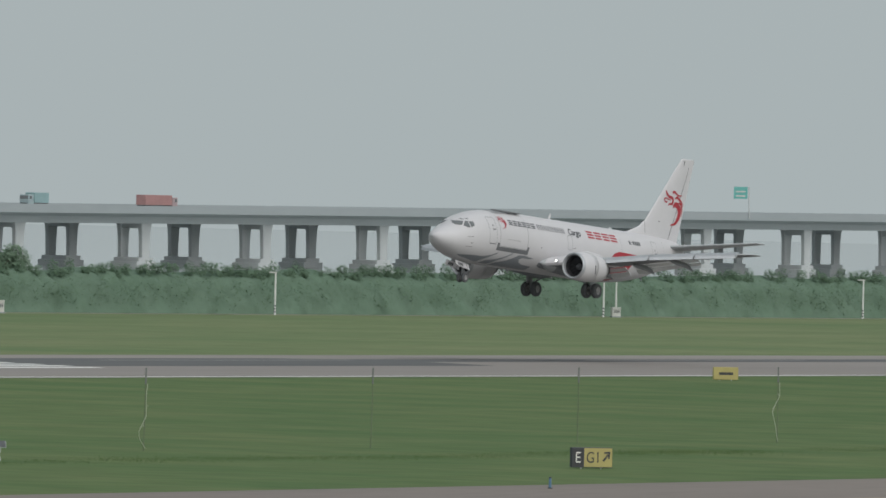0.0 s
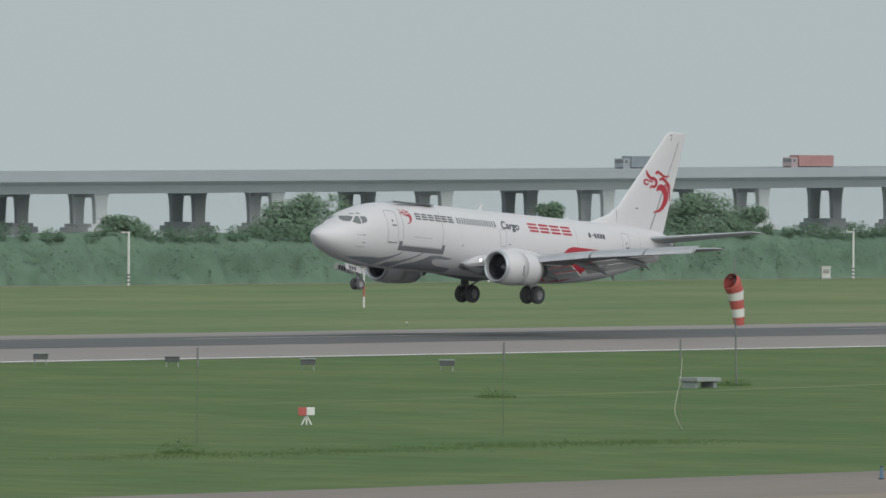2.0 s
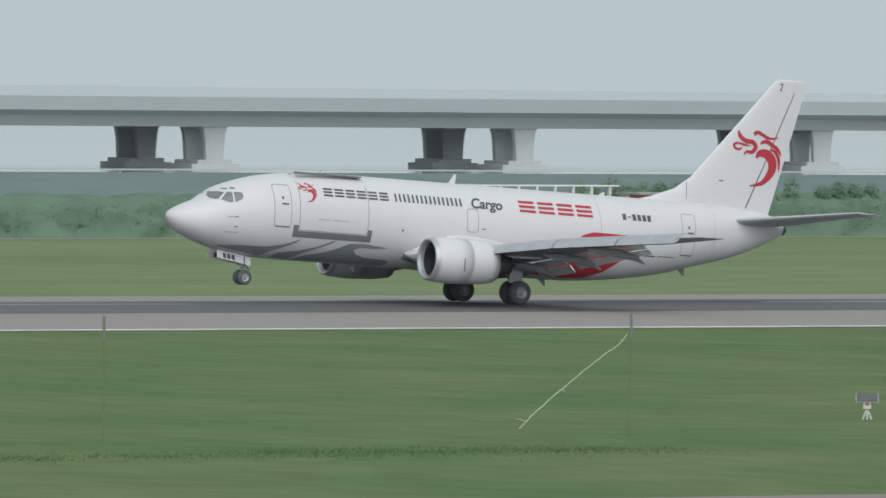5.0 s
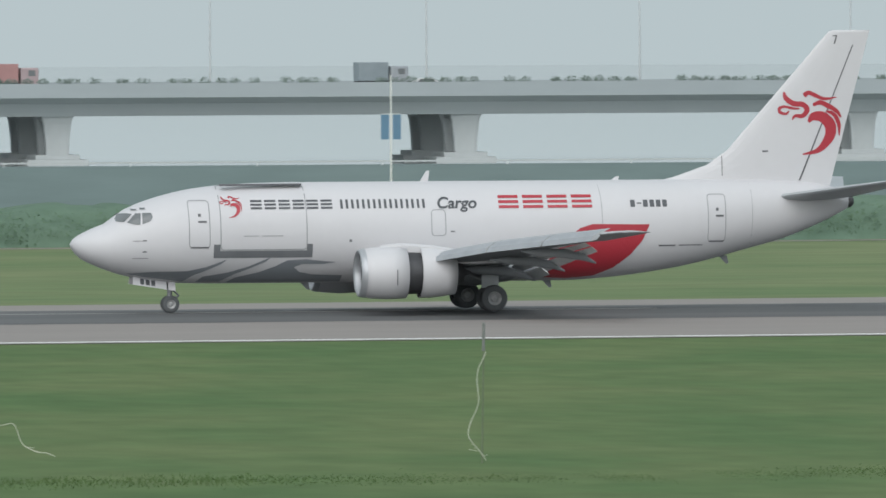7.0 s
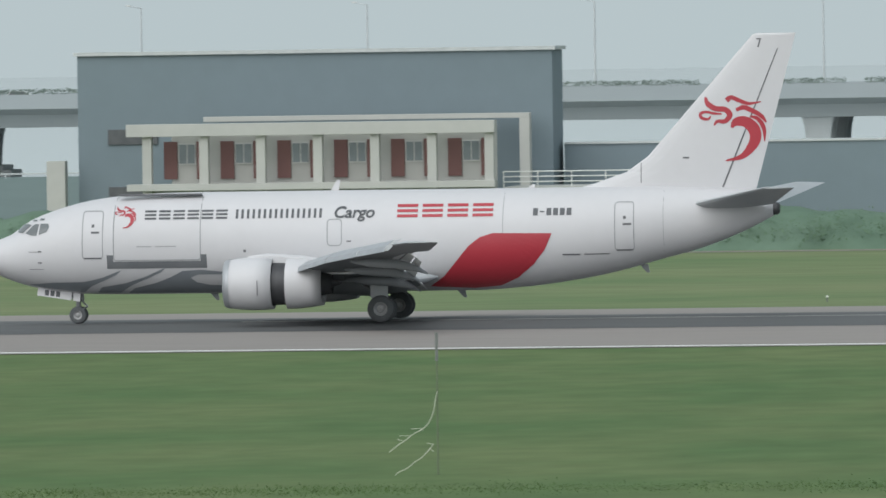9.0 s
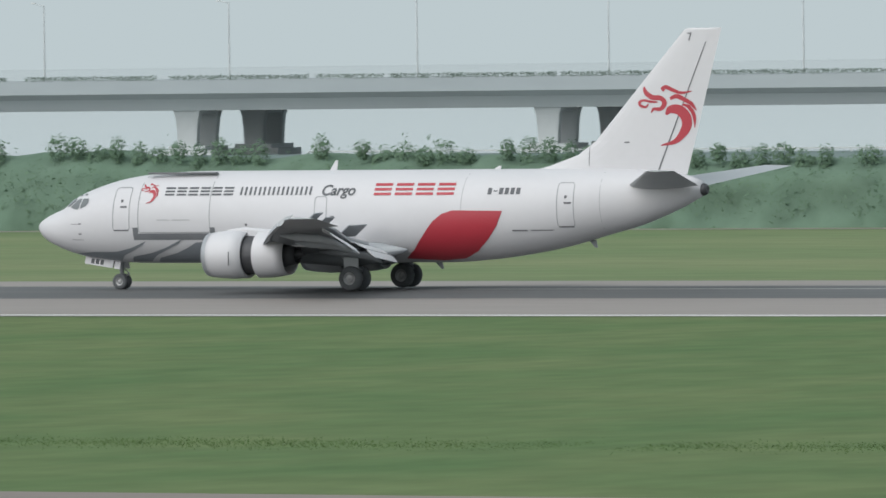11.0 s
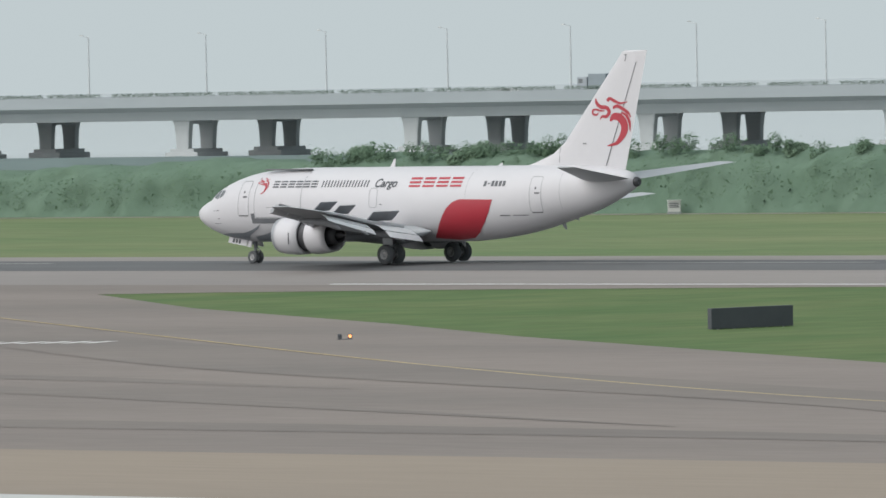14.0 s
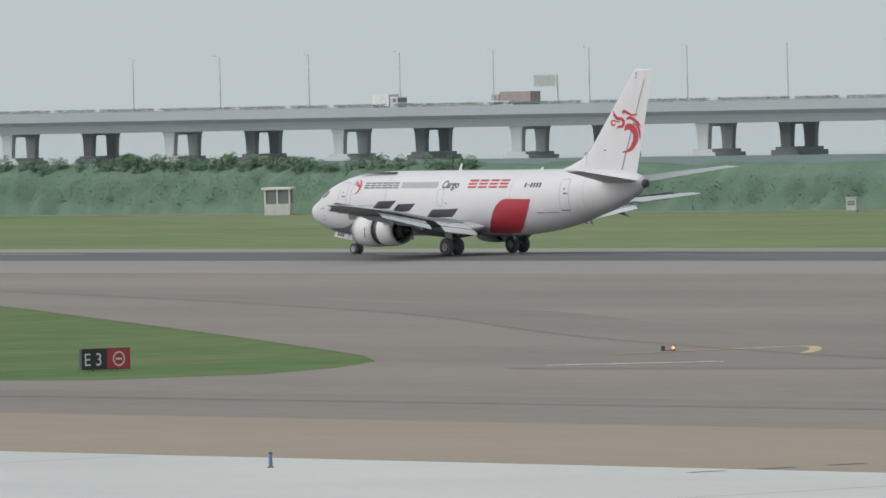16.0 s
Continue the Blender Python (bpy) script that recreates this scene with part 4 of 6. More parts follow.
# cockpit glazing, doors and panel lines, on both sides
for sd in (-1, 1):
    decal("cockpit_window", [[(2.70, 3.56), (3.02, 3.68), (3.12, 3.84), (3.08, 4.0), (2.74, 4.0)]], M_glass, 0.014, 0.15, side=sd, label="grey cockpit side window")
    decal("cockpit_window", [[(2.12, 3.62), (2.40, 3.54), (2.62, 3.53), (2.68, 3.99), (2.48, 3.98)]], M_glass, 0.014, 0.15, side=sd, label="grey cockpit window")
    decal("cockpit_window", [[(1.66, 3.66), (2.02, 3.64), (2.36, 3.95), (2.16, 3.98), (1.90, 3.95)]], M_glass, 0.018, 0.1, side=sd, label="dark windscreen pane")
    decal("eyebrow_window", [rect(2.36, 4.09, 2.56, 4.15)], M_glass, 0.014, 0.15, side=sd)
    decal("eyebrow_window", [rect(2.68, 4.13, 2.88, 4.2)], M_glass, 0.014, 0.15, side=sd)
    for s0, z0, s1, z1 in ((4.52, 2.62, 5.34, 4.48), (25.72, 2.70, 26.46, 4.58)):
        decal("door", outline(rect(s0, z0, s1, z1, 0.12), 0.035), M_panel_line, 0.01, side=sd, label="outlined cabin door")
        decal("door_handle", [rect((s0 + s1) / 2 - 0.05, z0 + 0.98, (s0 + s1) / 2 + 0.28, z0 + 1.06)], M_dark_line, 0.013, side=sd)
        decal("door_window", [rect((s0 + s1) / 2 - 0.04, z0 + 1.22, (s0 + s1) / 2 + 0.07, z0 + 1.34)], M_dark_line, 0.013, side=sd)
        decal("door_sill", [rect(s0 + 0.05, z0 - 0.03, s1 - 0.05, z0 + 0.03)], M_dark_line, 0.013, side=sd)
    decal("overwing_exit", outline(rect(14.33, 3.02, 14.90, 4.05, 0.14), 0.035), M_panel_line, 0.01, side=sd)
    for port in ((10.98, 2.80, 11.08, 2.90), (15.1, 3.16, 15.28, 3.21), (2.68, 2.88, 2.84, 2.93), (2.68, 2.44, 2.84, 2.49), (2.3, 2.88, 2.7, 2.9), (2.3, 2.2, 2.9, 2.22)):
        decal("static_port", [rect(*port)], M_dark_line, 0.012, side=sd)
    for bar in ((23.65, 2.52, 24.35, 2.58), (24.5, 2.54, 25.5, 2.58)):
        decal("warning_text_bar", [rect(*bar)], M_dark_line, 0.012, side=sd)
    decal("panel_seam", [rect(21.3, 1.6, 21.32, 5.0)], M_panel_line, 0.008, side=sd)
    decal("panel_seam", [rect(27.6, 2.6, 27.62, 5.0)], M_panel_line, 0.008, side=sd)
decal("cargo_door", outline(rect(5.78, 2.52, 9.26, 5.05, 0.12), 0.04), M_panel_line, 0.01, label="outlined main cargo door")
decal("cargo_door_seam", [rect(6.7, 3.05, 7.3, 3.08), rect(7.45, 3.05, 8.3, 3.08)], M_panel_line, 0.01)
decal("kick_band", [[(5.5, 2.20), (9.5, 2.20), (9.5, 2.74), (9.26, 2.74), (9.26, 2.48), (5.76, 2.48), (5.76, 2.74), (5.5, 2.74)]], M_band, 0.011, 0.3, label="dark grey band under the cargo door")
bm = bmesh.new()
box(bm, (5.9 - GEAR, -1.05, 5.06), (9.2 - GEAR, -0.75, 5.13), 0.02)
part("door_hinge_fairing", bm, M_dark_line, fuselage)
# grey flowing livery along the belly
decal("belly_swoosh", [
    [(2.16, 1.61), (3.24, 1.68), (4.48, 1.69), (5.25, 1.85), (6.06, 2.15), (5.83, 1.96), (5.25, 1.71), (4.78, 1.53), (4.40, 1.27), (3.78, 1.35), (2.78, 1.48)],
    [(5.17, 1.47), (6.17, 1.63), (6.95, 1.86), (7.87, 2.25), (7.64, 2.05), (7.10, 1.82), (6.41, 1.55), (5.87, 1.25), (4.94, 1.25)],
    [(6.48, 1.42), (7.41, 1.63), (8.03, 1.86), (8.49, 2.09), (9.26, 2.13), (10.03, 2.05), (10.50, 2.01), (9.96, 1.94), (9.11, 1.94), (8.80, 1.82), (9.03, 1.63), (9.57, 1.52), (10.81, 1.48), (10.81, 1.22), (6.17, 1.22)]], M_swoosh, 0.02, 0.16, label="dark grey flowing strokes on the lower hull")
# plain bars in place of the lettering of the owner
def glyph_bars(s0, z0, w, h, n):
    """A block of plain level bars, the size of one character."""
    return [rect(s0, z0 + h * (k + 0.15) / n, s0 + w, z0 + h * (k + 0.72) / n) for k in range(n)]


for i in range(6):
    decal("name_bar", glyph_bars(7.02 + i * 0.57, 4.10, 0.46, 0.42, 3), M_text, 0.014, 0.4)
for i in range(8):
    s0 = 10.66 + i * 0.445
    decal("name_bar", [rect(s0, 4.12, s0 + 0.1, 4.48), rect(s0 + 0.22, 4.12, s0 + 0.32, 4.48)], M_text, 0.014, 0.4)
for i in range(4):
    decal("name_bar", glyph_bars(17.1 + i * 1.0, 4.06, 0.82, 0.6, 3), M_red_livery, 0.014, 0.4)
for i in range(6):
    s0 = 22.5 + i * 0.265
    decal("registration_bar", [rect(s0, 4.10 if i != 1 else 4.22, s0 + 0.19, 4.38 if i != 1 else 4.27)], M_text, 0.014, 0.4)
bm = text_mesh("Cargo", 0.62, 0.2, bold=0.016)
for v in bm.verts:
    v.co = (14.55 + v.co.x * 1.05, 0, 4.11 + v.co.y)
lay("cargo_lettering", bm, M_text, 0.014, 0.5, label="dark italic lettering Cargo")


# red crest: a plain crescent with swept strokes
CREST = (((1.02, 1.05, 0.08), (1.17, 1.22, 0.26), (1.47, 1.22, 0.34), (1.72, 1.0, 0.38), (1.77, 0.7, 0.36), (1.62, 0.4, 0.28), (1.32, 0.12, 0.16), (0.82, 0.0, 0.04)),
         ((1.17, 1.6, 0.10), (1.42, 1.68, 0.15), (1.72, 1.55, 0.15), (1.97, 1.4, 0.13), (2.12, 1.2, 0.05)),
         ((1.62, 1.4, 0.06), (1.87, 1.3, 0.13), (2.04, 1.0, 0.13), (2.06, 0.6, 0.03)),
         ((0.87, 1.9, 0.16), (1.02, 2.0, 0.14), (1.27, 1.9, 0.13), (1.57, 1.8, 0.1), (1.97, 1.85, 0.03)),
         ((0.2, 2.02, 0.06), (0.27, 1.82, 0.16), (0.52, 1.65, 0.17), (0.82, 1.62, 0.17), (0.97, 1.45, 0.18), (0.82, 1.25, 0.14), (0.57, 1.25, 0.1), (0.47, 1.12, 0.04)),
         ((0.72, 1.48, 0.04), (0.47, 1.5, 0.08), (0.22, 1.55, 0.08), (0.05, 1.5, 0.1), (0.07, 1.37, 0.1), (0.27, 1.32, 0.08), (0.37, 1.42, 0.04)))


def crest(s0, z0, k):
    out = []
    for stroke in CREST:
        pts = [Vector(q) for q in stroke]
        q = [2 * pts[0] - pts[1]] + pts + [2 * pts[-1] - pts[-2]]
        line = []
        for i in range(len(pts) - 1):
            a, b, c, d = q[i:i + 4]
            for j in range(5):
                t = j / 5
                line.append(0.5 * ((2 * b) + (c - a) * t + (2 * a - 5 * b + 4 * c - d) * t * t + (3 * b - a - 3 * c + d) * t ** 3))
        line.append(pts[-1])
        edge = []
        for i, c in enumerate(line):
            d = line[min(i + 1, len(line) - 1)] - line[max(i - 1, 0)]
            n = Vector((-d.y, d.x)).normalized() * max(c.z, 0.02) / 2
            edge.append(((s0 + k * (c.x + n.x), z0 + k * (c.y + n.y)), (s0 + k * (c.x - n.x), z0 + k * (c.y - n.y))))
        out += [[edge[i][0], edge[i][1], edge[i + 1][1], edge[i + 1][0]] for i in range(len(edge) - 1)]
    return out


decal("hull_crest", crest(5.80, 3.80, 0.41), M_red_livery, 0.014, 0.4, label="small red crest shape")
petal = [(18.3, 1.36), (18.9, 1.75), (19.4, 2.3), (19.95, 2.95), (20.4, 3.28), (20.9, 3.43), (23.25, 3.4), (22.95, 2.75), (22.5, 2.2), (21.85, 1.68), (21.1, 1.36), (20.0, 1.27)]
decal("red_petal", [petal], M_red_livery, 0.02, 0.18, label="red petal-shaped panel behind the wing")

# ---- fin and rudder ----
def section(p0, chord, thick, n=9, camber=0.0):
    """Aerofoil outline in (along, up) from the nose back and round."""
    up, lo = [], []
    for i in range(n + 1):
        t = (1 - math.cos(math.pi * i / n)) / 2
        y = 5 * thick * (0.2969 * math.sqrt(t) - 0.126 * t - 0.3516 * t * t + 0.2843 * t**3 - 0.1036 * t**4)
        c = camber * 4 * t * (1 - t)
        up.append((p0 + chord * t, chord * (c + y)))
        lo.append((p0 + chord * t, chord * (c - y)))
    return up + lo[::-1][1:-1]


FIN_LE = ([4.9, 5.3, 5.75, 6.35, 11.15], [23.2, 24.75, 26.05, 26.9, 31.15])
FIN_TE = ([4.9, 11.15], [31.15, 32.82])


def fin_half(s, z):
    le, te = float(np.interp(z, *FIN_LE)), float(np.interp(z, *FIN_TE))
    t = min(max((s - le) / (te - le), 0.0), 1.0)
    th = 0.36 / (te - le) * float(np.interp(z, [5, 11.1], [1.0, 0.42]))
    return (te - le) * 5 * th * 0.5 * (0.2969 * math.sqrt(t) - 0.126 * t - 0.3516 * t * t + 0.2843 * t**3 - 0.1036 * t**4) * 2


bm = bmesh.new()
rings = []
for z in (4.9, 5.15, 5.3, 5.5, 5.75, 6.05, 6.35, 7.5, 9.0, 10.6, 11.08, 11.15):
    le, te = float(np.interp(z, *FIN_LE)), float(np.interp(z, *FIN_TE))
    if z == 11.15:
        le += 0.12
    n = 12
    ts = [(1 - math.cos(math.pi * i / n)) / 2 for i in range(n + 1)]
    k = 0.5 if z == 11.15 else 1
    a = [(le + (te - le) * t - GEAR, -k * fin_half(le + (te - le) * t, z), z) for t in ts]
    b = [(le + (te - le) * t - GEAR, k * fin_half(le + (te - le) * t, z) + 0.004, z) for t in ts]
    rings.append(a + b[::-1][1:-1])
loft(bm, rings)
fin = part("fin", bm, M_white_plane, jet, "white tail fin", smooth=False)
decal("rudder_seam", [[(29.83, 5.1), (29.9, 5.1), (32.12, 10.55), (32.08, 10.55)]], M_dark_line, 0.012, 0.4, fin, "dark rudder hinge line", fin_half)
for seam in (rect(26.62, 5.3, 26.65, 6.1), rect(28.3, 6.25, 28.55, 6.31), [(31.3, 10.6), (31.36, 10.6), (31.46, 10.95), (31.26, 10.95), (31.26, 10.9), (31.39, 10.9)]):
    decal("fin_seam", [seam], M_dark_line, 0.012, 0.4, fin, "", fin_half)
for sd in (-1, 1):
    decal("tail_crest", crest(28.97, 6.14, 1.2457), M_red_livery, 0.014, 0.4, fin, "large red crest shape on the tail", fin_half, sd)

# ---- tailplane ----
for sd in (-1, 1):
    bm = bmesh.new()
    rings = []
    for f in (0, 0.5, 0.96, 1.0):
        y = sd * (0.55 + 5.85 * f)
        le, ch = 28.6 + 3.45 * f, 3.3 - 2.05 * f
        pts = section(le, ch, 0.11 * (1 if f < 1 else 0.4), 8)
        rings.append([(a - GEAR, y, 4.42 + 0.72 * f + b) for a, b in pts])
    loft(bm, rings)
    tp = part("tailplane", bm, M_grey_plane, jet, "grey tailplane", smooth=False)
    bm = bmesh.new()
    rod(bm, (29.0 - GEAR, sd * 0.95, 4.35), (29.15 - GEAR, sd * 0.95, 3.95), 0.06, 0.04, 6)
    part("fairing_strut", bm, M_strut, tp)

# ---- wings, flaps, spoilers, engines ----
WING_Y = [1.2, 4.9, 8.5, 14.0, 14.44]
W_LE = [11.2, 13.55, 15.61, 18.75, 19.2]
W_TE = [18.1, 18.3, 19.11, 20.35, 20.4]
W_Z = [1.78, 2.22, 2.76, 3.30, 3.35]


def wing_at(y):
    return float(np.interp(y, WING_Y, W_LE)), float(np.interp(y, WING_Y, W_TE)), float(np.interp(y, WING_Y, W_Z))


SPOILERS, SLEEVES = [], []
for sd in (-1, 1):
    bm = bmesh.new()
    rings = []
    for y in (1.2, 3.0, 4.9, 6.8, 8.5, 10.29, 10.31, 12.0, 13.8, 14.3, 14.44):
        le, te, z = wing_at(y)
        pts = section(le, te - le, float(np.interp(y, [1.2, 4.9, 14.4], [0.135, 0.115, 0.10])) * (0.4 if y > 14.4 else 1), 10, 0.015)
        rings.append([(min(a, le + (te - le) * (0.82 if y < 10.3 else 1.0)) - GEAR, sd * y, z + b) for a, b in pts])
    loft(bm, rings)
    bmesh.ops.recalc_face_normals(bm, faces=bm.faces)
    # downward faces take the darker grey, with the wing's own shade painted in
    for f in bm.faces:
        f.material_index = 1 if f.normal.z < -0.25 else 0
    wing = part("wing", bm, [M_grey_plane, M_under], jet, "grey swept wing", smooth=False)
    # slats drooped along the leading edge
    for y0, y1 in ((5.6, 8.2), (8.3, 11.0), (11.1, 13.6)):
        bm = bmesh.new()
        rings = []
        for y in (y0, y1):
            le, te, z = wing_at(y)
            rings.append([(le - GEAR + a, sd * y, z + b) for a, b in ((-0.32, -0.26), (-0.22, -0.05), (0.1, 0.16), (0.45, 0.24), (0.12, 0.05), (-0.1, -0.2))])
        loft(bm, rings)
        part("slat", bm, M_metal, wing, "bare metal leading edge slat")
    # flaps: three stepped slots, let down
    for y0, y1 in ((2.0, 4.7), (5.5, 10.2)):
        for step, (dx, dz, ch, ang) in enumerate(((-1.38, 0.06, 0.66, 12), (-0.64, -0.1, 0.48, 27), (-0.14, -0.36, 0.5, 42))):
            bm = bmesh.new()
            rings = []
            for y in (y0, y1):
                le, te, z = wing_at(y)
                k = float(np.interp(y, [4.7, 5.5, 10.2], [1.0, 0.95, 0.6]))
                back = 0.0 if y < 5 else -0.42
                pts = section(0, ch * k, 0.13, 6)
                ca, sa = math.cos(radians(ang)), math.sin(radians(ang))
                rings.append([(te + back + dx * k + a * ca + b * sa - GEAR, sd * y, z + dz * k - a * sa + b * ca) for a, b in pts])
            loft(bm, rings)
            part("flap", bm, M_flap, wing, "lowered trailing edge flap")
    for y in (3.3, 6.6, 9.4):
        le, te, z = wing_at(y)
        bm = bmesh.new()
        rings = []
        for s, r, dz in ((te - 3.0, 0.03, -0.3), (te - 2.3, 0.13, -0.36), (te - 1.2, 0.15, -0.42), (te - 0.45, 0.11, -0.58), (te + 0.02, 0.03, -0.8)):
            rings.append([(s - GEAR, sd * y + r * 0.75 * math.cos(a), z + dz + r * 1.3 * math.sin(a)) for a in np.linspace(0, 2 * math.pi, 10, endpoint=False)])
        loft(bm, rings)
        part("flap_track_fairing", bm, M_under, wing, smooth=True)
    # spoilers hinge on the upper surface
    for s0, y0, y1, z, ch, yaw in ((16.7, 2.55, 4.75, 2.34, 0.74, 4), (17.0, 6.15, 7.75, 2.78, 0.68, 11), (17.3, 7.85, 9.6, 3.0, 0.68, 13)):
        yaw *= sd
        hinge = (s0 - GEAR, sd * (y0 + y1) / 2, z)
        bm = bmesh.new()
        box(bm, (0, -(y1 - y0) / 2, 0), (ch, (y1 - y0) / 2, 0.045), 0.012)
        sp = part("spoiler", bm, M_spoiler, wing, "raised dark grey spoiler panel")
        SPOILERS.append((sp, hinge, yaw))
        sp.matrix_basis = pose(*hinge, 0, 7, -yaw)
    # root fairing with its lamp
    bm = bmesh.new()
    rings = []
    for s, hw, zz, h in ((11.3, 0.05, 1.8, 0.05), (11.8, 0.3, 1.78, 0.26), (12.5, 0.55, 1.7, 0.45), (16, 0.62, 1.55, 0.56), (17.4, 0.45, 1.6, 0.44), (18.2, 0.2, 1.68, 0.2), (18.7, 0.03, 1.72, 0.05)):
        rings.append([(s - GEAR, sd * 1.72 + hw * math.cos(a), zz + h * math.sin(a)) for a in np.linspace(0, 2 * math.pi, 14, endpoint=False)])
    loft(bm, rings)
    bmesh.ops.recalc_face_normals(bm, faces=bm.faces)
    # lower rear faces take the same grey with belly shade in its colour
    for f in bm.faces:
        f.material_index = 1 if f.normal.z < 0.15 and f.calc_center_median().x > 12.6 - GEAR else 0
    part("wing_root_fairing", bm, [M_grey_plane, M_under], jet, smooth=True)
    # lamp glove on the leading edge beside the hull
    bm = bmesh.new()
    rings = []
    for y in (1.9, 3.1):
        le, te, z = wing_at(y)
        rings.append([(le - GEAR + a, sd * y, z + b) for a, b in ((0.0, -0.22), (-0.12, -0.05), (-0.06, 0.14), (0.3, 0.36), (0.9, 0.5), (0.9, 0.3), (0.2, -0.1))])
    loft(bm, rings)
    glove = part("lamp_glove", bm, M_white_plane, jet, "white leading edge glove beside the hull")
    le, te, z = wing_at(2.55)
    part("lamp_bezel", lathe(bmesh.new(), [(0.0, 0.09), (-0.03, 0.13), (0.02, 0.16), (0.1, 0.16)], (le - 0.12 - GEAR, sd * 2.55, z + 0.1), 16), M_metal, glove)
    part("landing_lamp", lathe(bmesh.new(), [(0, 0.01), (0.0, 0.085), (0.06, 0.09)], (le - 0.14 - GEAR, sd * 2.55, z + 0.1), 12), M_lamp, glove, "lit landing lamp in the wing root")
    # engine: inlet lip, cowl, sliding reverser sleeve, core
    ey, ez = sd * 4.83, 1.62
    eng = part("engine", lathe(bmesh.new(), [(10.82, 0.80), (10.74, 0.86), (10.80, 0.93), (11.2, 1.0), (11.9, 1.04), (12.62, 1.01), (12.62, 0.9), (11.2, 0.80), (10.95, 0.78)], (-GEAR, ey, ez), 36), M_white_plane, jet, "white engine nacelle", True)
    part("inlet_lip", lathe(bmesh.new(), [(11.0, 0.775), (10.80, 0.80), (10.70, 0.86), (10.74, 0.925), (10.95, 0.975)], (-GEAR, ey, ez), 36), M_metal, eng, "bare metal inlet lip", True)
    part("inlet", lathe(bmesh.new(), [(10.9, 0.79), (11.3, 0.76), (11.6, 0.75), (11.6, 0.01)], (-GEAR, ey, ez), 36), M_dark_metal, eng)
    part("spinner", lathe(bmesh.new(), [(11.25, 0.01), (11.4, 0.16), (11.58, 0.25)], (-GEAR, ey, ez), 20), M_strut, eng, "", True)
    for i in range(16):
        a = 2 * math.pi * i / 16
        bm = bmesh.new()
        bm.faces.new([bm.verts.new(p) for p in ((11.5 - GEAR, ey + 0.24 * math.cos(a), ez + 0.24 * math.sin(a)), (11.58 - GEAR, ey + 0.24 * math.cos(a + 0.2), ez + 0.24 * math.sin(a + 0.2)), (11.58 - GEAR, ey + 0.74 * math.cos(a + 0.3), ez + 0.74 * math.sin(a + 0.3)), (11.45 - GEAR, ey + 0.74 * math.cos(a + 0.05), ez + 0.74 * math.sin(a + 0.05)))])
        part("fan_blade", bm, M_dark_metal, eng)
    part("cascade", lathe(bmesh.new(), [(12.3, 0.86), (13.6, 0.82)], (-GEAR, ey, ez), 32), M_dark_metal, eng, "black reverser cascade", True)
    part("core", lathe(bmesh.new(), [(13.2, 0.62), (14.4, 0.52), (14.95, 0.40), (14.9, 0.34), (14.6, 0.3)], (-GEAR, ey, ez), 28), M_dark_metal, eng, "dark exhaust nozzle", True)
    part("exhaust_plug", lathe(bmesh.new(), [(14.4, 0.26), (14.9, 0.2), (15.3, 0.03)], (-GEAR, ey, ez), 20), M_dark_metal, eng, "", True)
    sl = part("reverser_sleeve", lathe(bmesh.new(), [(12.63, 1.0), (13.1, 0.99), (13.6, 0.94), (14.05, 0.86), (14.0, 0.80), (13.3, 0.86), (12.63, 0.90)], (-GEAR, ey, ez), 36), M_white_plane, eng, "white sliding reverser sleeve", True)
    SLEEVES.append(sl)
    part("cowl_latch", box(bmesh.new(), (12.1 - GEAR, ey - 1.06 * 1 if sd < 0 else ey + 1.02, ez - 0.45), (12.13 - GEAR, ey - 1.02 if sd < 0 else ey + 1.06, ez + 0.15)), M_dark_line, eng)
    bm = bmesh.new()
    rings = []
    for s, hw, z0, z1 in ((11.6, 0.05, 2.35, 2.62), (12.4, 0.2, 2.3, 2.72), (13.8, 0.24, 2.0, 2.62), (15.6, 0.18, 1.95, 2.3), (16.6, 0.05, 2.0, 2.1)):
        rings.append([(s - GEAR, ey - hw, z0), (s - GEAR, ey + hw, z0), (s - GEAR, ey + hw, z1), (s - GEAR, ey + hw * 0.3, z1 + 0.08), (s - GEAR, ey - hw * 0.3, z1 + 0.08), (s - GEAR, ey - hw, z1)])
    loft(bm, rings)
    part("pylon", bm, M_white_plane, eng, "white engine pylon")


# ---- landing gear ----
def wheel(parent, x, y, r, w):
    h = w / 2
    k = part("wheel", lathe(bmesh.new(), [(-h, r * 0.52), (-h, r * 0.88), (-h * 0.6, r * 0.985), (0, r), (h * 0.6, r * 0.985), (h, r * 0.88), (h, r * 0.52)], (x, y, r), 32, "y"), M_tyre, parent, "black tyre", True)
    for s in (-1, 1):
        part("rim", lathe(bmesh.new(), [(s * h * 0.9, r * 0.53), (s * h * 0.75, r * 0.45), (s * h * 0.5, r * 0.3), (s * h * 0.85, r * 0.22), (s * h * 0.95, 0.02)], (x, y, r), 24, "y"), M_rim, k, "grey wheel hub")
    return k


OLEOS = []
nose_gear = part("nose_gear", rod(rod(rod(bmesh.new(), (4.04 - GEAR, 0, 0.34), (3.95 - GEAR, 0, 1.5), 0.07), (4.04 - GEAR, -0.3, 0.34), (4.04 - GEAR, 0.3, 0.34), 0.05), (4.02 - GEAR, 0, 0.62), (4.06 - GEAR, 0, 1.2), 0.1), M_strut, jet)
for y in (-0.21, 0.21):
    wheel(nose_gear, 4.04 - GEAR, y, 0.345, 0.2)
part("torque_link", rod(rod(bmesh.new(), (4.08 - GEAR, 0, 0.5), (4.4 - GEAR, 0, 0.68), 0.035), (4.4 - GEAR, 0, 0.68), (4.08 - GEAR, 0, 0.98), 0.035), M_strut, nose_gear)
